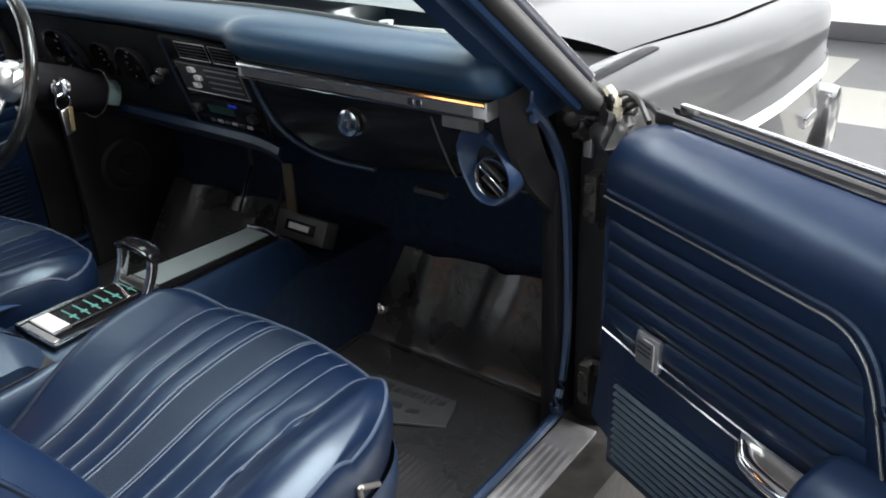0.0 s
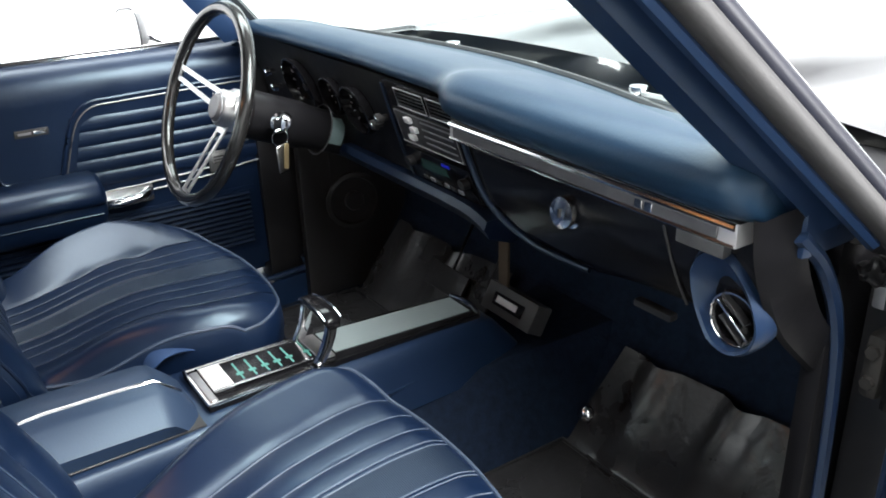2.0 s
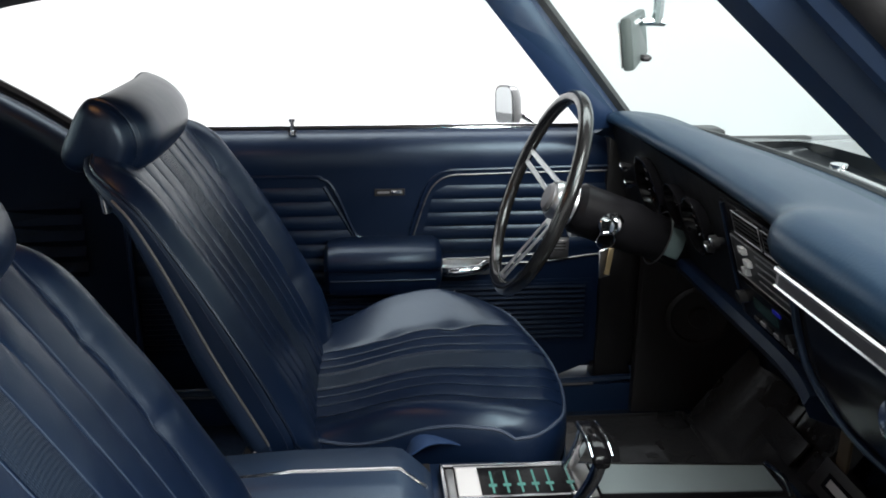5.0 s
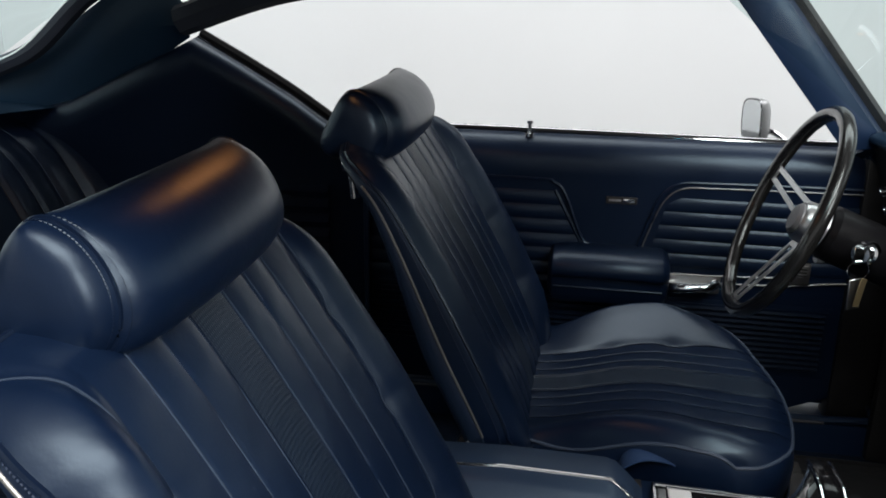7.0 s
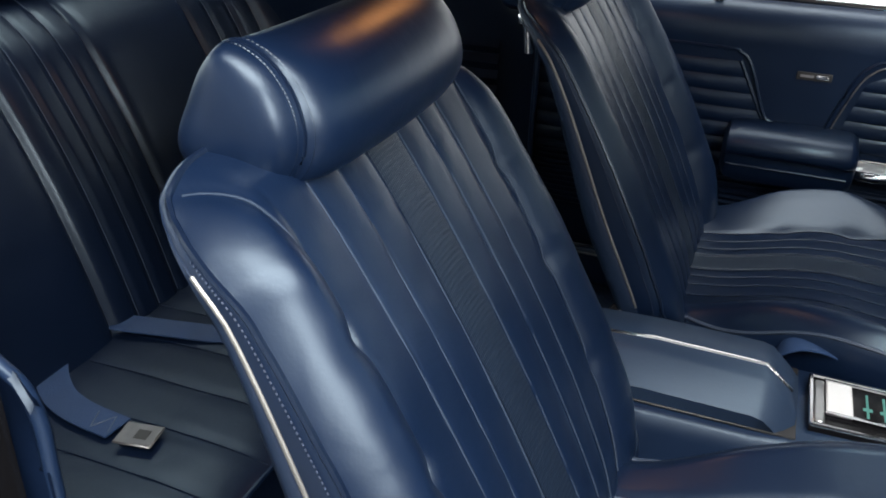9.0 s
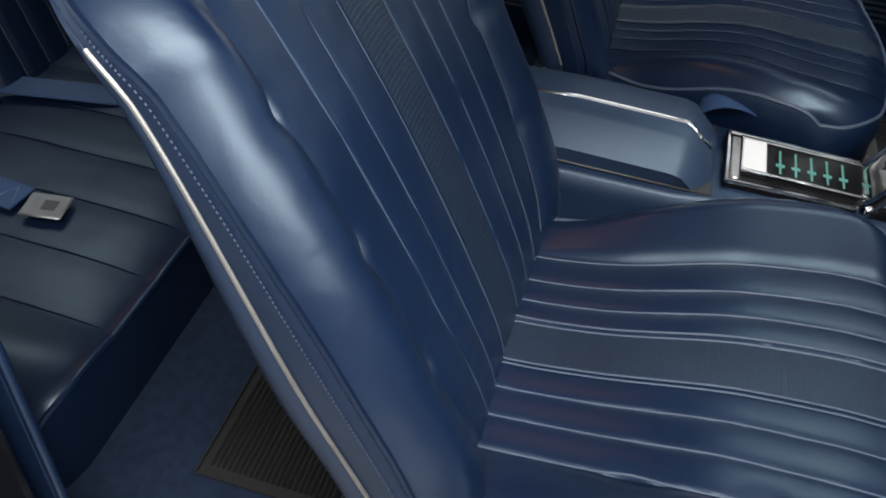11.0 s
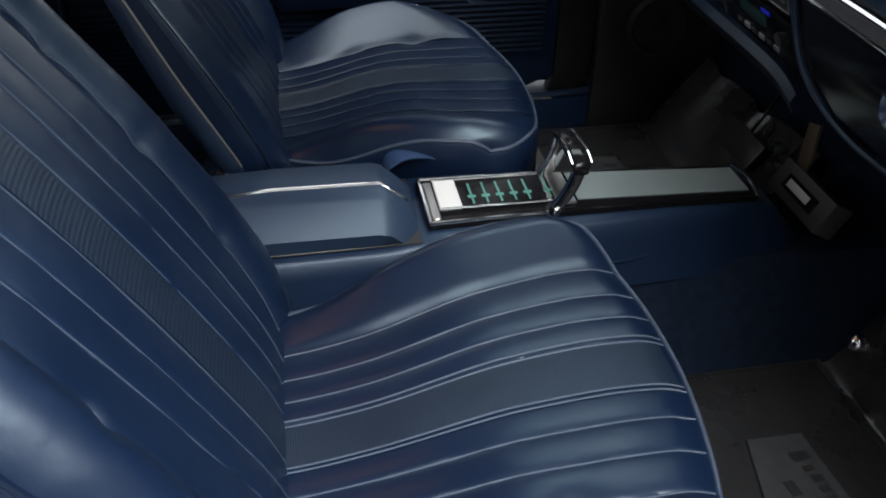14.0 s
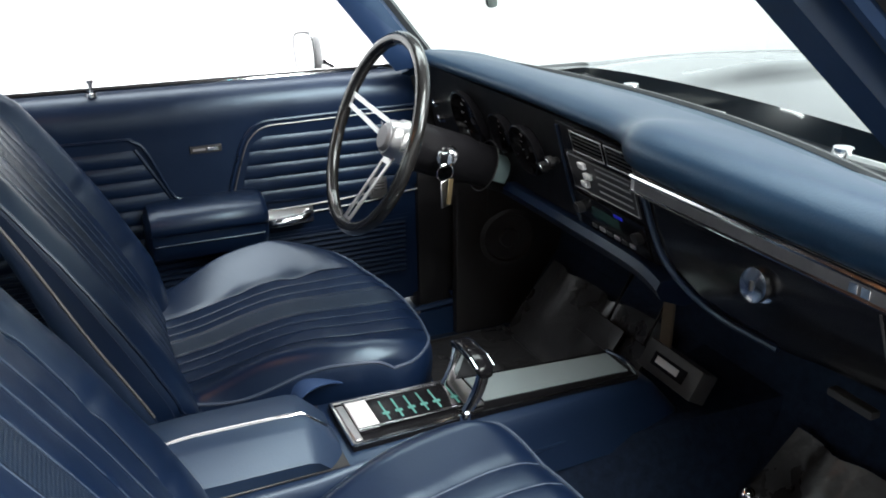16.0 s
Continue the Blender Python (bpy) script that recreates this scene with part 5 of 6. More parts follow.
vent_grey = material("worn_grey_trim", (0.30, 0.30, 0.31), 0.4, 0.5, 60, 0.3)
tag_grey = material("dull_grey_tag", (0.10, 0.10, 0.10), 0.45, 0.3, 60, 0.4, 0.2, 120)
bar_silver = material("satin_bar_metal", (0.46, 0.46, 0.47), 0.36, 0.5, 60, 0.1, 0, 300, 0, 0.06)
bar_grey = material("grey_ribbed_insert", (0.11, 0.11, 0.115), 0.32, 0.3, 60, 0.2)
green_mark_dim = material("radio_display_glass", (0.02, 0.05, 0.045), 0.2, 0, 30, 0.1)
blue_lamp = material("blue_indicator", (0.02, 0.03, 0.8), 0.3)
build_dash()


# ---- centre console ----
def build_console():
    c = thing("centre_console", (0, -0.1, 0.28), "blue centre console with chrome shifter and a padded lid", "console")
    rows = []
    for y, w, z in ((-0.66, 0.098, 0.545), (-0.30, 0.098, 0.548), (-0.22, 0.092, 0.553), (0.0, 0.078, 0.553), (0.16, 0.066, 0.548), (0.285, 0.054, 0.541), (0.32, 0.050, 0.528), (0.37, 0.052, 0.47), (0.44, 0.062, 0.38), (0.50, 0.075, 0.32), (0.60, 0.085, 0.30)):
        rows.append([(-w - 0.030, y, max(0.285, z - 0.105)), (-w - 0.008, y, z - 0.03), (-w, y, z - 0.006), (-w + 0.008, y, z), (w - 0.008, y, z), (w, y, z - 0.006), (w + 0.008, y, z - 0.03), (w + 0.030, y, max(0.285, z - 0.105))])
    part("body", loft(rows), blue_plastic, c, "blue moulded console body")
    rows = []
    for y, w, z in ((-1.30, 0.09, 0.40), (-0.66, 0.105, 0.46), (-0.22, 0.105, 0.47), (0.10, 0.10, 0.475), (0.32, 0.10, 0.48), (0.46, 0.11, 0.48), (0.64, 0.14, 0.50)):
        rows.append([(-w - 0.055, y, 0.27), (-w - 0.035, y, 0.32), (-w, y, z - 0.05), (-w + 0.02, y, z - 0.02), (w - 0.02, y, z - 0.02), (w, y, z - 0.05), (w + 0.035, y, 0.32), (w + 0.055, y, 0.27)])
    part("tunnel", loft(rows), carpet, c, "dark blue carpeted tunnel")
    for s in (-1, 1):
        part("side_bead", tube([(s * (0.112 - 0.06 * f), -0.05 + 0.36 * f, 0.492 - 0.01 * f) for f in lin(0, 1, 8)], 0.003, 6), blue_plastic, c)
        for z in (0.478, 0.468):
            part("side_trim", box((s * 0.112 - 0.002, -0.46, z), (s * 0.112 + 0.004, -0.31, z + 0.005), 0.001, None, 1), chrome, c, "thin bright strip")
    rows = []
    for y, z, w in ((-0.66, 0.590, 0.080), (-0.62, 0.606, 0.084), (-0.45, 0.614, 0.085), (-0.305, 0.612, 0.085), (-0.290, 0.608, 0.085), (-0.262, 0.582, 0.082), (-0.248, 0.566, 0.080)):
        rows.append([(-w, y, 0.552), (-w - 0.002, y, z - 0.040), (-w * 0.84, y, z - 0.024), (-w * 0.60, y, z - 0.006), (-w * 0.50, y, z), (w * 0.50, y, z), (w * 0.60, y, z - 0.006), (w * 0.84, y, z - 0.024), (w + 0.002, y, z - 0.040), (w, y, 0.552)])
    lid = part("lid", loft(rows), console_vinyl, c, "grey-blue padded armrest lid")
    part("lid_gap", box((-0.087, -0.66, 0.549), (0.087, -0.246, 0.5525), 0.001, None, 1), black_plastic, c)
    part("lid_strip", tube([(0.018, -0.65, 0.600), (0.018, -0.45, 0.6155), (0.018, -0.297, 0.6130), (0.018, -0.258, 0.5800)], 0.0030, 6), chrome, lid, "thin bright lid strip")
    # shifter plate: black base, chrome frame, white tile, dark window with marks, silver inlay
    rows = [[(-w, y, z), (-w, y, z + 0.009), (w, y, z + 0.009), (w, y, z)] for y, w, z in ((-0.232, 0.062, 0.5535), (0.0, 0.056, 0.5525), (0.288, 0.046, 0.5415))]
    part("plate", loft(rows), gloss_black, c, "glossy black shifter plate")
    for s in (-1, 1):
        part("plate_rail", tube([(s * 0.060, -0.230, 0.564), (s * 0.054, -0.03, 0.5625)], 0.0032, 6), chrome, c, "chrome plate rail")
        part("plate_rail", tube([(s * 0.054, -0.03, 0.562), (s * 0.0445, 0.286, 0.551)], 0.0016, 6), chrome, c)
        part("window_rail", tube([(-0.048 if s < 0 else 0.030, -0.212, 0.5675), (-0.046 if s < 0 else 0.030, -0.030, 0.5660)], 0.0022, 6), chrome, c)
    part("plate_end", tube([(-0.060, -0.230, 0.564), (0.060, -0.230, 0.564)], 0.0034, 6), chrome, c)
    part("plate_nose", tube(spline([(-0.046, 0.286, 0.552), (0, 0.293, 0.554), (0.046, 0.286, 0.550)], 5), 0.0045, 8), chrome, c, "chrome plate nose")
    part("rear_ramp", box((-0.052, -0.226, 0.560), (0.050, -0.212, 0.564), 0.002, None, 1), brushed, c)
    part("white_tile", box((-0.047, -0.211, 0.5625), (0.030, -0.177, 0.5680), 0.0015, None, 1), white_plate, c, "white enamel tile")
    win = part("gear_window", box((-0.046, -0.1765, 0.5620), (0.030, -0.035, 0.5655), 0.001, None, 1), gloss_black, c, "dark gear indicator window")
    for k in range(6):
        y = -0.158 + 0.0215 * k + (0.010 if k == 5 else 0)
        part("gear_mark", box((-0.036, y - 0.0016, 0.5655), (0.020, y + 0.0016, 0.5660)), green_mark, win, "pale green mark")
        part("gear_mark", box((-0.003, y - 0.006, 0.5656), (0.004, y + 0.006, 0.5662)), green_mark, win)
    rows = [[(a, y, z), (a, y, z + 0.002), (b, y, z + 0.002), (b, y, z)] for y, a, b, z in ((0.000, -0.048, 0.028, 0.5610), (0.278, -0.038, 0.028, 0.5510))]
    part("plate_inlay", loft(rows), silver_strip, c, "satin silver inlay")
    part("shift_slide", box((-0.046, -0.034, 0.5625), (0.040, -0.006, 0.5665), 0.001, None, 1), brushed, c)
    # horseshoe handle: flat chrome legs and a black grip
    def leg(x, w, y0, y1, z1):
        """A flat tapered leg, wider at its foot."""
        rows = []
        for f in lin(0, 1, 6):
            y, z, h = y0 + (y1 - y0) * f + 0.006 * math.sin(math.pi * f), 0.558 + (z1 - 0.558) * f, 0.0125 - 0.003 * f
            rows.append([(x + w * a, y + h * b, z + 0.3 * h * b) for a, b in ((-1, -0.8), (-0.8, -1), (0.8, -1), (1, -0.8), (1, 0.8), (0.8, 1), (-0.8, 1), (-1, 0.8))])
        return loft(rows)

    sh = part("shifter", leg(-0.042, 0.0052, -0.040, -0.012, 0.634), chrome, c, "chrome horseshoe shift handle")
    part("handle_leg", leg(0.048, 0.0056, -0.046, -0.012, 0.630), chrome, sh)
    rows = []
    for x, z, g in ((-0.051, 0.629, 0.7), (-0.047, 0.634, 0.95), (-0.022, 0.640, 1.0), (0.022, 0.640, 1.0), (0.050, 0.632, 0.95), (0.055, 0.627, 0.7)):
        rows.append([(x, -0.010 + 0.0150 * g * math.copysign(abs(math.cos(a)) ** 0.6, math.cos(a)), z + 0.0080 * g * math.copysign(abs(math.sin(a)) ** 0.6, math.sin(a))) for a in lin(0, math.tau, 17)[:-1]])
    part("handle_grip", loft(rows), gloss_black, sh, "flat black grip")
    for y in (-0.0245, 0.0045):
        part("handle_strip", tube(spline([(-0.047, y, 0.640), (-0.02, y, 0.646), (0.02, y, 0.646), (0.050, y, 0.638)], 5), 0.0016, 6), chrome, sh)
    part("handle_foot", disc((0.050, -0.047, 0.556), (0, 0, 1), 0.012, 0.012, 14), chrome, sh)


build_console()


# ---- small unit on a bracket ahead of the console ----
def build_unit():
    g = thing("accessory_box", (0.0, 0.40, 0.45), "small black box with a pale display on a brown bracket", "accessory box")
    m = pose(0.006, 0.387, 0.520, 61, 0, 0)
    part("case", box((-0.075, -0.029, -0.040), (0.075, 0.029, 0.0), 0.003, None, 2, m), case_grey, g, "black plastic case")
    part("bezel", box((-0.045, -0.013, 0.0), (0.045, 0.013, 0.003), 0.001, None, 1, m), gloss_black, g)
    part("display", box((-0.034, -0.006, 0.003), (0.028, 0.007, 0.0038), 0.0003, None, 1, m), white_plate, g, "pale display window")
    part("bracket", box((-0.050, 0.405, 0.54), (-0.020, 0.411, 0.76), 0.001, None, 1), bracket_brown, g, "brown metal bracket")


case_grey = material("dark_grey_case", (0.040, 0.040, 0.042), 0.45, 0, 30, 0.2, 0.1, 300)
bracket_brown = material("brown_bracket", (0.075, 0.055, 0.036), 0.5, 0, 20, 0.3, 0.1, 120)
build_unit()


# ---- steering wheel, column, keys ----
def build_wheel():
    w = thing("steering_wheel", (-0.375, 0.10, 0.85), "three-spoke steering wheel with black rim and slotted steel spokes", "steering wheel")
    ctr, axis = Vector((-0.375, -0.032, 0.913)), Vector((0, -0.931, 0.366)).normalized()
    s, u = Vector((1, 0, 0)), Vector((0, 0.366, 0.931)).normalized()
    ring = []
    for k in range(72):
        a = k * math.tau / 72
        ring.append([ctr + (0.180 + (0.0125 + 0.0012 * math.sin(k * math.pi / 1.5) * (1 if math.cos(j * math.tau / 12) < -0.3 else 0)) * math.cos(j * math.tau / 12)) * (math.cos(a) * s + math.sin(a) * u) + axis * 0.0125 * math.sin(j * math.tau / 12) for j in range(12)])
    part("rim", loft(ring, True, False, None, True), wheel_rim_mat, w, "glossy black rim with finger grips")
    hubc = ctr - axis * 0.055
    part("hub", disc(hubc - axis * 0.010, axis, 0.036, 0.040, 28, None, ((1.15, 0), (1.15, 0.3), (1.0, 0.5), (0.98, 0.85), (0.85, 1.0))), brushed, w, "steel hub")
    part("horn_button", disc(hubc + axis * 0.028, axis, 0.027, 0.010, 24, None, ((1, 0), (1, 0.5), (0.8, 1.0))), worn_steel, w, "pale horn button")
    for a in (168, 12, 270):
        q = math.cos(radians(a)) * s + math.sin(radians(a)) * u
        t = axis.cross(q)
        sp = bmesh.new()
        inner, outer = hubc + q * 0.030 + axis * 0.008, ctr + q * 0.174
        nn = (outer - inner).cross(t).normalized()
        for e in (-1, 1):
            pts = [inner + t * 0.016 * e, outer + t * 0.011 * e]
            loft([[p + t * 0.0045 * i + nn * 0.0016 * j for i, j in ((-1, -1), (1, -1), (1, 1), (-1, 1))] for p in pts], True, True, sp)
        for f0, f1 in ((0.0, 0.12), (0.93, 1.0)):
            loft([[inner.lerp(outer, f) + t * (0.0195 - 0.005 * f) * i + nn * 0.0017 * j for i, j in ((-1, -1), (1, -1), (1, 1), (-1, 1))] for f in (f0, f1)], True, True, sp)
        part("spoke", sp, brushed, w, "slotted brushed steel spoke")
    col = part("column", disc(hubc - axis * 0.34, axis, 0.047, 0.325, 26, None, ((0.9, 0), (0.9, 0.55), (1.0, 0.62), (1.0, 0.97), (0.8, 1.0))), satin_black, w, "black steering column")
    pale = [hubc - axis * 0.190 + 0.0505 * (math.cos(x) * s + math.sin(x) * u) for x in lin(-0.35, 0.75, 10)]
    part("column_label", loft([[p, p - axis * 0.030] for p in pale], False), pale_teal, col, "pale worn band on the column")
    part("column_ring", tube([hubc - axis * 0.19 + 0.051 * (math.cos(x) * s + math.sin(x) * u) for x in lin(0, math.tau, 25)[:-1]], 0.0015, 5, None, True), black_plastic, col)
    lock = Vector((-0.315, 0.094, 0.872))
    part("ignition_lock", disc(lock, (0.75, -0.6, 0.1), 0.017, 0.036, 20, None, ((1.1, 0), (1.1, 0.4), (0.85, 0.45), (0.85, 1.0), (0.6, 1.02))), chrome, col, "chrome ignition lock")
    part("signal_lever", tube([(-0.42, 0.02, 0.88), (-0.50, 0.03, 0.90)], 0.004, 8), chrome, col)
    part("tilt_knob", disc((-0.400, 0.050, 0.830), (0.3, -0.9, 0), 0.008, 0.016, 12), white_plate, col)


pale_teal = material("pale_teal_film", (0.09, 0.13, 0.13), 0.5, 0, 40, 0.25)
build_wheel()


def build_keys():
    k = thing("key_ring", (-0.285, 0.075, 0.80), "car keys and a tag hanging from the ignition", "keys")
    p = Vector((-0.284, 0.072, 0.872))
    part("key", box((-0.002, -0.011, -0.012), (0.002, 0.011, 0.016), 0.001, None, 1, Matrix.Translation(p)), chrome, k)
    part("ring", tube([p + Vector((0.002 * math.sin(a), 0.016 * math.cos(a), -0.022 + 0.016 * math.sin(a))) for a in lin(0, math.tau, 25)[:-1]], 0.0013, 6, None, True), chrome, k, "split ring")
    part("tag", box((-0.0015, -0.011, -0.055), (0.0015, 0.011, 0.0), 0.001, None, 1, pose(-0.282, 0.070, 0.836, 8, 6, 20)), brushed, k, "grey metal tag")
    part("key", box((-0.001, -0.005, -0.048), (0.001, 0.005, 0.0), 0.0006, None, 1, pose(-0.280, 0.082, 0.838, -10, -4, 10)), brass, k, "brass key")


brass = material("worn_brass", (0.38, 0.30, 0.17), 0.35, 0.9, 30, 0.2)
build_keys()


# ---- mirrors ----
MIRROR_TURN = -22
def build_mirrors():
    m = thing("side_mirror", (-0.87, 0.03, 0.94), "chrome rectangular side mirror on the driver's door", "mirror")
    turn = pose(-0.935, 0.004, 0.978, 0, -6, 22)
    def oval(g, y, w=0.040, h=0.049):
        return [turn @ Vector((w * g * math.copysign(abs(math.cos(a)) ** 0.55, math.cos(a)), y, h * g * math.copysign(abs(math.sin(a)) ** 0.55, math.sin(a)))) for a in lin(0, math.tau, 41)[:-1]]

    part("housing", loft([oval(0.94, -0.0095), oval(0.99, -0.0095), oval(1.0, -0.006), oval(1.0, 0.004), oval(0.92, 0.013), oval(0.70, 0.020), oval(0.35, 0.023)]), mirror_shell, m, "pale bright housing")
    part("rim", tube(oval(0.965, -0.0100), 0.0024, 6, None, True), dark_chrome, m, "dark reflecting rim")
    part("glass", loft([oval(0.93, -0.0098), oval(0.93, -0.0112)]), mirror_glass, m)
    part("stalk", tube(spline([(-0.925, 0.016, 0.955), (-0.915, 0.040, 0.955), (-0.90, 0.065, 0.940), (-0.89, 0.085, 0.925)], 5), 0.006, 8), chrome, m)
    r = thing("rear_view_mirror", (0.0, 0.02, 1.20), "rear-view mirror hanging from the windscreen header", "mirror")
    turn = pose(-0.02, 0.008, 1.211, 8, 0, MIRROR_TURN)
    part("housing", box((-0.105, -0.002, -0.031), (0.105, 0.012, 0.031), 0.005, None, 2, turn), shell_grey, r, "grey shell")
    part("glass", box((-0.100, -0.0045, -0.027), (0.100, -0.0025, 0.027), 0.0005, None, 1, turn), mirror_glass, r)
    part("bracket", tube([(-0.01, 0.014, 1.232), (0.0, 0.030, 1.233), (0.0, 0.044, 1.232)], 0.005, 8), chrome, r)
    part("stem", tube(spline([(0.0, 0.034, 1.232), (0.0, 0.034, 1.262), (0.0, 0.022, 1.285), (0.0, -0.005, 1.312)], 5), 0.007, 8), chrome, r, "bright curved stem")
    part("day_night_tab", box((-0.010, 0.016, 1.184), (0.006, 0.030, 1.192), 0.003, None, 1), black_plastic, r)


build_mirrors()


# ---- floor mats, belts, loose parts ----
def build_mat(name, x0, x1, y0, y1, label, plate):
    m = thing(name, ((x0 + x1) / 2, (y0 + y1) / 2, 0.28), label, "floor mat", "rubber floor mats")
    rows = []
    for y in lin(y0, y1, 40):
        up = max(0.0, y - 0.405)
        row = []
        for x in lin(x0, x1, 28):
            fold = 0.022 * math.exp(-((x - x0 - 0.26 - 0.25 * up) / 0.028) ** 2) + 0.016 * math.exp(-((x - x0 - 0.10) / 0.03) ** 2)
            row.append((x + 0.20 * up * (1 - (x - x0) / (x1 - x0)), y - fold * min(1.0, up / 0.08), 0.287 + (1.40 + 0.35 * (x - x0)) * up * min(1.0, up / 0.03) + 0.006 * noise.noise(Vector((x * 6, y * 6, 1)))))
        rows.append(row)
    rows = [[(p[0], p[1] - 0.002, 0.281) for p in rows[0]]] + rows
    part("sheet", loft(rows, False), rubber if plate else ribbed_rubber, m, "black rubber sheet")
    part("edge", tube([(x0, y0, 0.290), (x1, y0, 0.290), (x1, min(y1, 0.40), 0.290), (x0, min(y1, 0.40), 0.290)], 0.005 if plate else 0.003, 6, None, True), rubber if plate else ribbed_rubber, m)
    for k in range(int((x1 - x0 - 0.06) / 0.012) if plate else 0):
        x = x0 + 0.03 + 0.012 * k
        part("rib", loft([[(x - 0.004, y, 0.2885), (x, y, 0.2945), (x + 0.004, y, 0.2885)] for y in (y0 + 0.02, y0 + 0.16)], False), rubber, m)
    for k in range(0 if plate else int((y1 - y0 - 0.03) / 0.0075)):
        y = y0 + 0.015 + 0.0075 * k
        part("rib", loft([[(x, y - 0.0025, 0.2885), (x, y, 0.2925), (x, y + 0.0025, 0.2885)] for x in (x0 + 0.015, x1 - 0.015)], False), ribbed_rubber, m)
    if plate:
        # five-sided worn panel with two lines of lettering as plain bars
        ox = x0 - 0.16
        rim = [(0.300, 0.290), (0.487, 0.302), (0.515, 0.228), (0.410, 0.178), (0.300, 0.203)]
        panel = [[(ox + 0.407 + (x - 0.407) * g, 0.24 + (y - 0.24) * g, z) for x, y in rim] for g, z in ((1.0, 0.2895), (1.0, 0.2945), (0.985, 0.2955))]
        pl = part("name_plate", loft(panel), plate_grey, m, "worn grey name panel", False)
        turn = 7
        for k, (lx, ly, lw) in enumerate(((-0.072, 0.026, 0.018), (-0.046, 0.024, 0.012), (-0.028, 0.024, 0.012), (-0.010, 0.024, 0.012), (0.008, 0.024, 0.012), (0.026, 0.026, 0.006), (0.040, 0.026, 0.006), (0.056, 0.024, 0.012), (-0.030, -0.020, 0.026), (0.010, -0.022, 0.026))):
            high = 0.020 if k in (0, 5, 6) else 0.012
            part("lettering_bar", box((lx, ly - high, 0), (lx + lw, ly + high * 0.4, 0.0014), 0.0005, None, 1, pose(ox + 0.407, 0.252, 0.2952, 0, 0, turn)), rubber, pl)

plate_grey = material("worn_grey_rubber", (0.036, 0.038, 0.041), 0.5, 0, 40, 0.4, 0.2, 150)
build_mat("floor_mat", 0.16, 0.66, -0.03, 0.530, "shiny black rubber floor mat with a worn name panel", True)
build_mat("floor_mat", -0.66, -0.16, -0.03, 0.530, "shiny black rubber floor mat with a worn name panel", True)
build_mat("floor_mat", 0.345, 0.555, -0.797, -0.53, "ribbed black rubber rear floor mat", False)


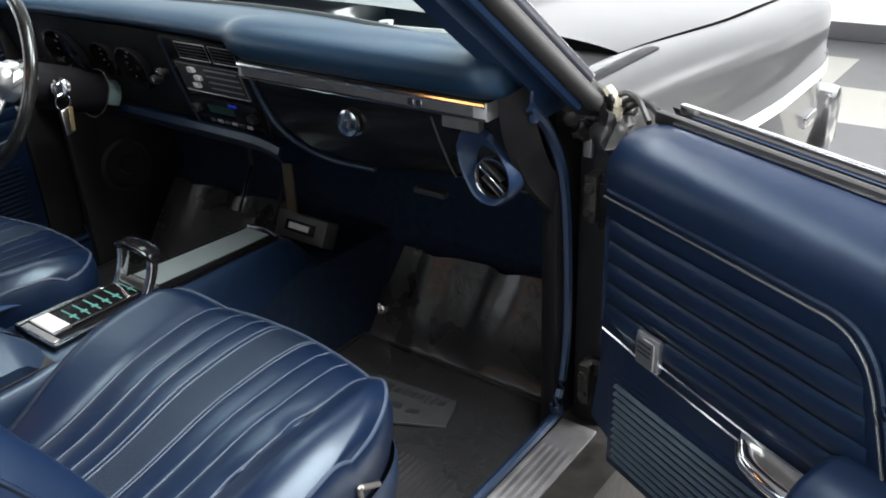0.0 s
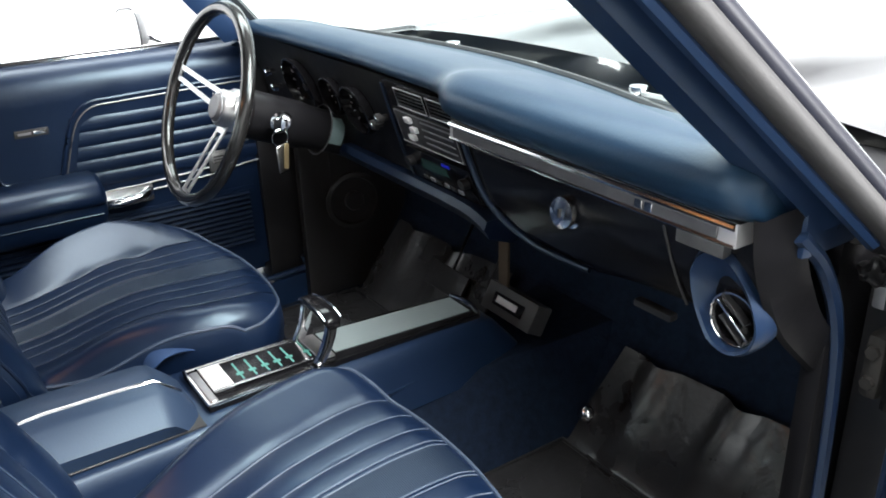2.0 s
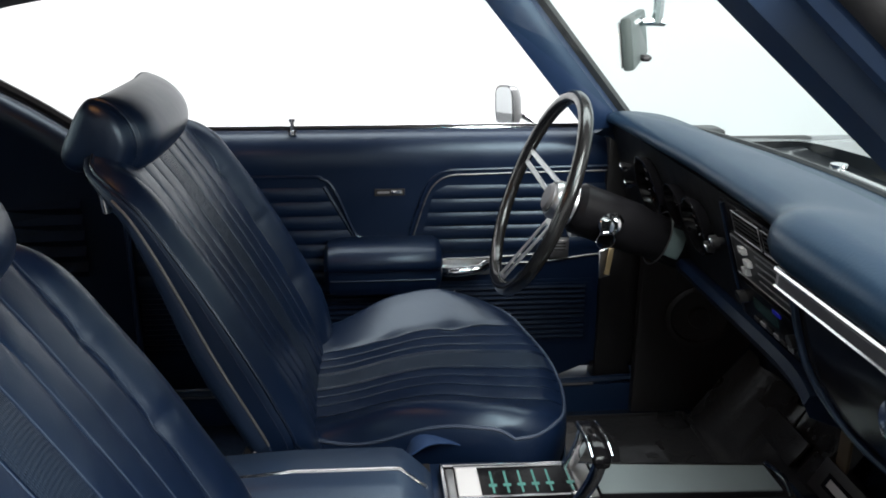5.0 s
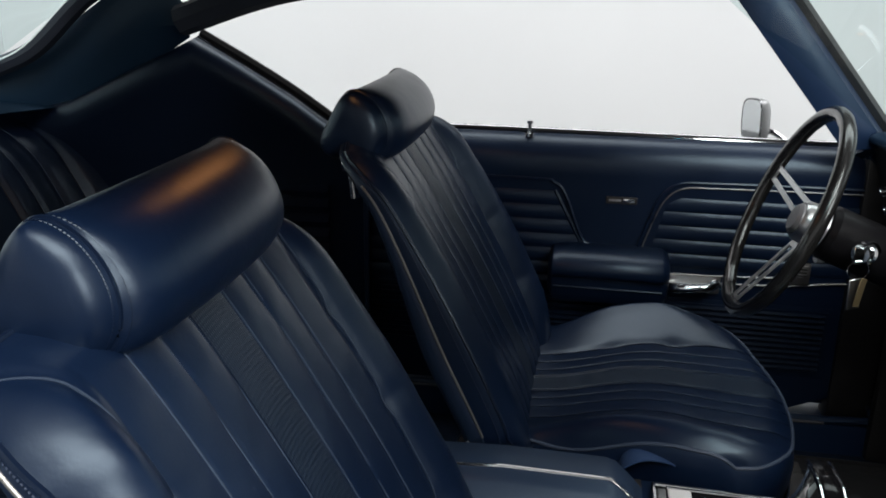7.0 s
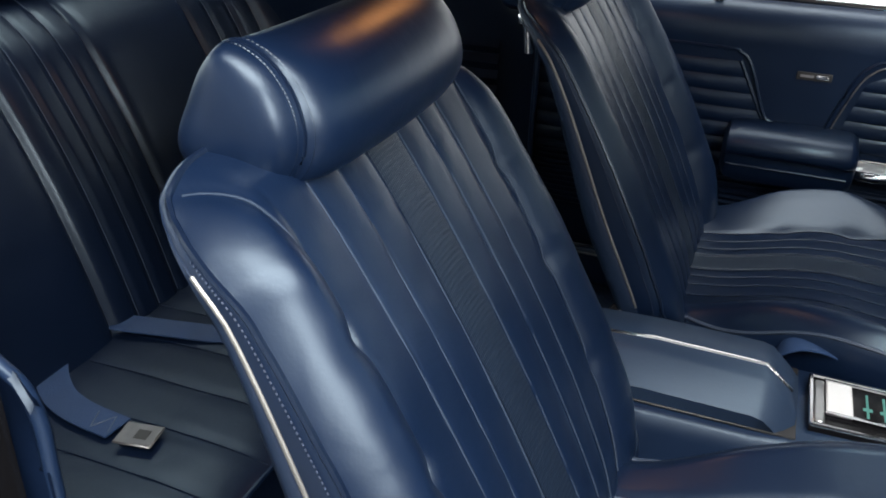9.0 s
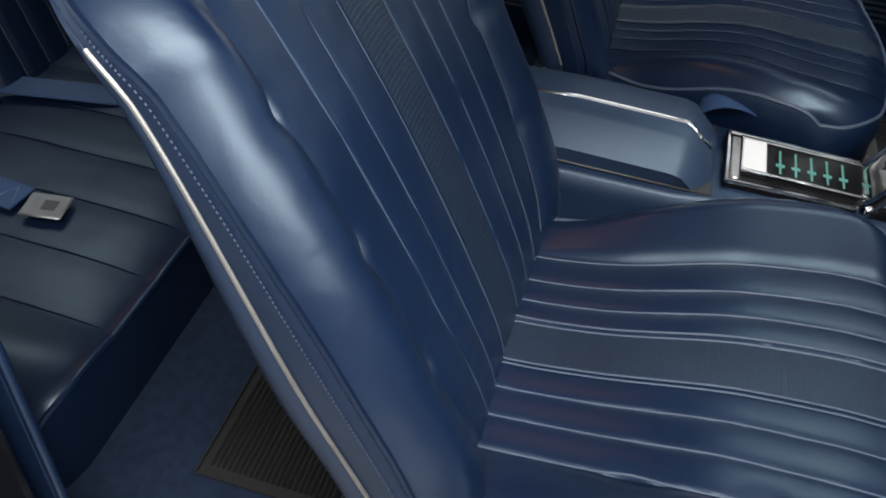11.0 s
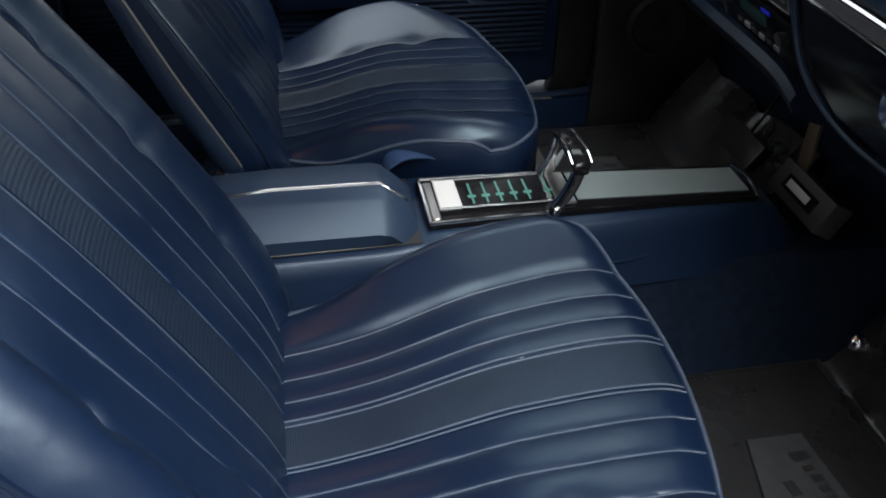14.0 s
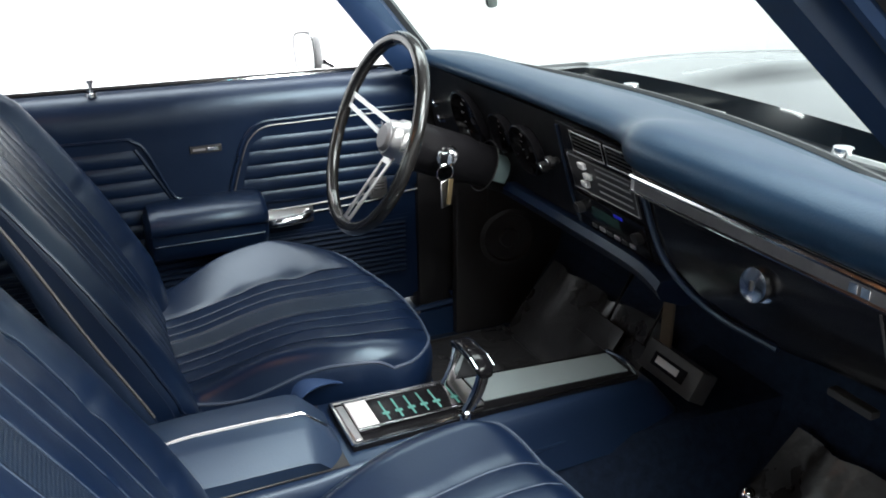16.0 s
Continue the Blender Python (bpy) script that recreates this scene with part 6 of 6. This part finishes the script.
def build_loose():
    # bright chrome knob and tongue at the edge of the passenger's mat
    h = thing("mat_edge_knob", (0.168, 0.44, 0.335), "bright round chrome knob and tongue at the edge of the rubber mat", "clip")
    part("knob", disc((0.176, 0.447, 0.338), (0.3, -0.8, 0.45), 0.017, 0.020, 20, None, ((0.6, 0), (1, 0.35), (0.9, 0.75), (0.5, 1.0))), chrome, h, "bright round knob")
    part("tongue", box((-0.007, -0.004, -0.02), (0.007, 0.004, 0.03), 0.003, None, 2, pose(0.190, 0.458, 0.345, -30, 0, 20)), chrome, h)
    # speaker in the driver's kick panel
    sp = thing("kick_speaker", (-0.68, 0.40, 0.52), "round black speaker in the driver's kick panel", "speaker")
    part("frame", disc((-0.684, 0.42, 0.53), (1, -0.15, 0), 0.075, 0.014, 30, None, ((1, 0), (1, 0.8), (0.85, 1.0), (0.8, 0.5), (0.3, 0.3))), black_plastic, sp)
    part("cap", disc((-0.680, 0.42, 0.53), (1, -0.15, 0), 0.025, 0.016, 20), rubber, sp)
    # pedals
    for x, w, nm in ((-0.33, 0.07, "brake_pedal"), (-0.20, 0.035, "accelerator_pedal")):
        pd = thing(nm, (x, 0.50, 0.40), "black rubber pedal below the dashboard", "pedal")
        part("pad", box((-w, -0.005, -0.03), (w, 0.005, 0.03), 0.004, None, 2, pose(x, 0.47, 0.42, -35, 0, 0)), rubber, pd)
        part("arm", tube([(x, 0.475, 0.42), (x, 0.55, 0.55), (x, 0.56, 0.70)], 0.006, 6), black_plastic, pd)
    # belts
    def strap(name, pts, width, label, parent_base):
        b = thing(name, parent_base, label, "seat belt", "lap belts")
        p = spline(pts, 8)
        rows = []
        for i, q in enumerate(p):
            t = (p[min(i + 1, len(p) - 1)] - p[max(i - 1, 0)]).normalized()
            sd = t.cross(Vector((0, 0, 1))).normalized() * width / 2
            up = sd.cross(t).normalized() * 0.0012
            rows.append([q - sd - up, q + sd - up, q + sd + up, q - sd + up])
        part("webbing", loft(rows), webbing, b, "blue woven webbing")
        return b

    b = strap("seat_belt", [(-0.106, -0.290, 0.540), (-0.104, -0.272, 0.572), (-0.108, -0.245, 0.585), (-0.118, -0.205, 0.576), (-0.130, -0.170, 0.545)], 0.040, "blue lap belt folded beside the console", (-0.12, -0.25, 0.5))
    b = strap("seat_belt", [(0.235, -1.372, 0.452), (0.272, -1.335, 0.452), (0.300, -1.295, 0.450), (0.318, -1.24, 0.450), (0.328, -1.16, 0.452)], 0.050, "blue lap belt with a steel tongue on the rear seat", (0.28, -1.25, 0.45))
    for k in range(3):
        part("bar_tack", box((-0.018, -0.0008, 0), (0.018, 0.0008, 0.0012), 0.0003, None, 1, pose(0.325, -1.205 + 0.016 * k, 0.4525, 0, 0, 20 if k != 1 else -28)), piping_mat, b)
    m = pose(0.333, -1.118, 0.457, 0, 0, 100)
    tg = part("tongue", box((-0.030, -0.024, -0.002), (0.030, 0.024, 0.002), 0.002, None, 1, m), tongue_steel, b, "steel belt tongue")
    part("tongue_slot", box((-0.004, -0.010, 0.002), (0.016, 0.010, 0.0026), 0.0002, None, 1, m), black_plastic, tg)
    b = strap("seat_belt", [(0.098, -1.362, 0.452), (0.090, -1.32, 0.452), (0.072, -1.25, 0.450), (0.050, -1.17, 0.447), (0.02, -1.10, 0.449)], 0.05, "blue lap belt lying on the rear seat", (0.05, -1.3, 0.45))


webbing = material("blue_webbing", (0.012, 0.035, 0.095), 0.6, 0, 30, 0.2, 0.6, 900)
build_loose()

# ---- the checkered floor ----
floor = solo("floor", box((X0, Y0, -0.10), (X1, Y1, -0.004)), tile_dark, "checkered floor of light and grey tiles", "floor", kind="structure", smooth=False)
TILE = 0.61
tile_mesh = {}
for shade, mat in ((0, tile_dark), (1, tile_light)):
    tile_mesh[shade] = finish(box((0.001, 0.001, -0.006), (TILE - 0.001, TILE - 0.001, 0.0), 0.0012, None, 1), "tile", mat, False)
for i in range(int((X1 - X0) / TILE)):
    for j in range(int((Y1 - Y0) / TILE) + 1):
        if Y0 + (j + 1) * TILE > Y1 + 0.01:
            continue
        t = new("tile", tile_mesh[(i + j) % 2])
        t.parent = floor
        t.location = (X0 + i * TILE, Y0 + j * TILE, 0)
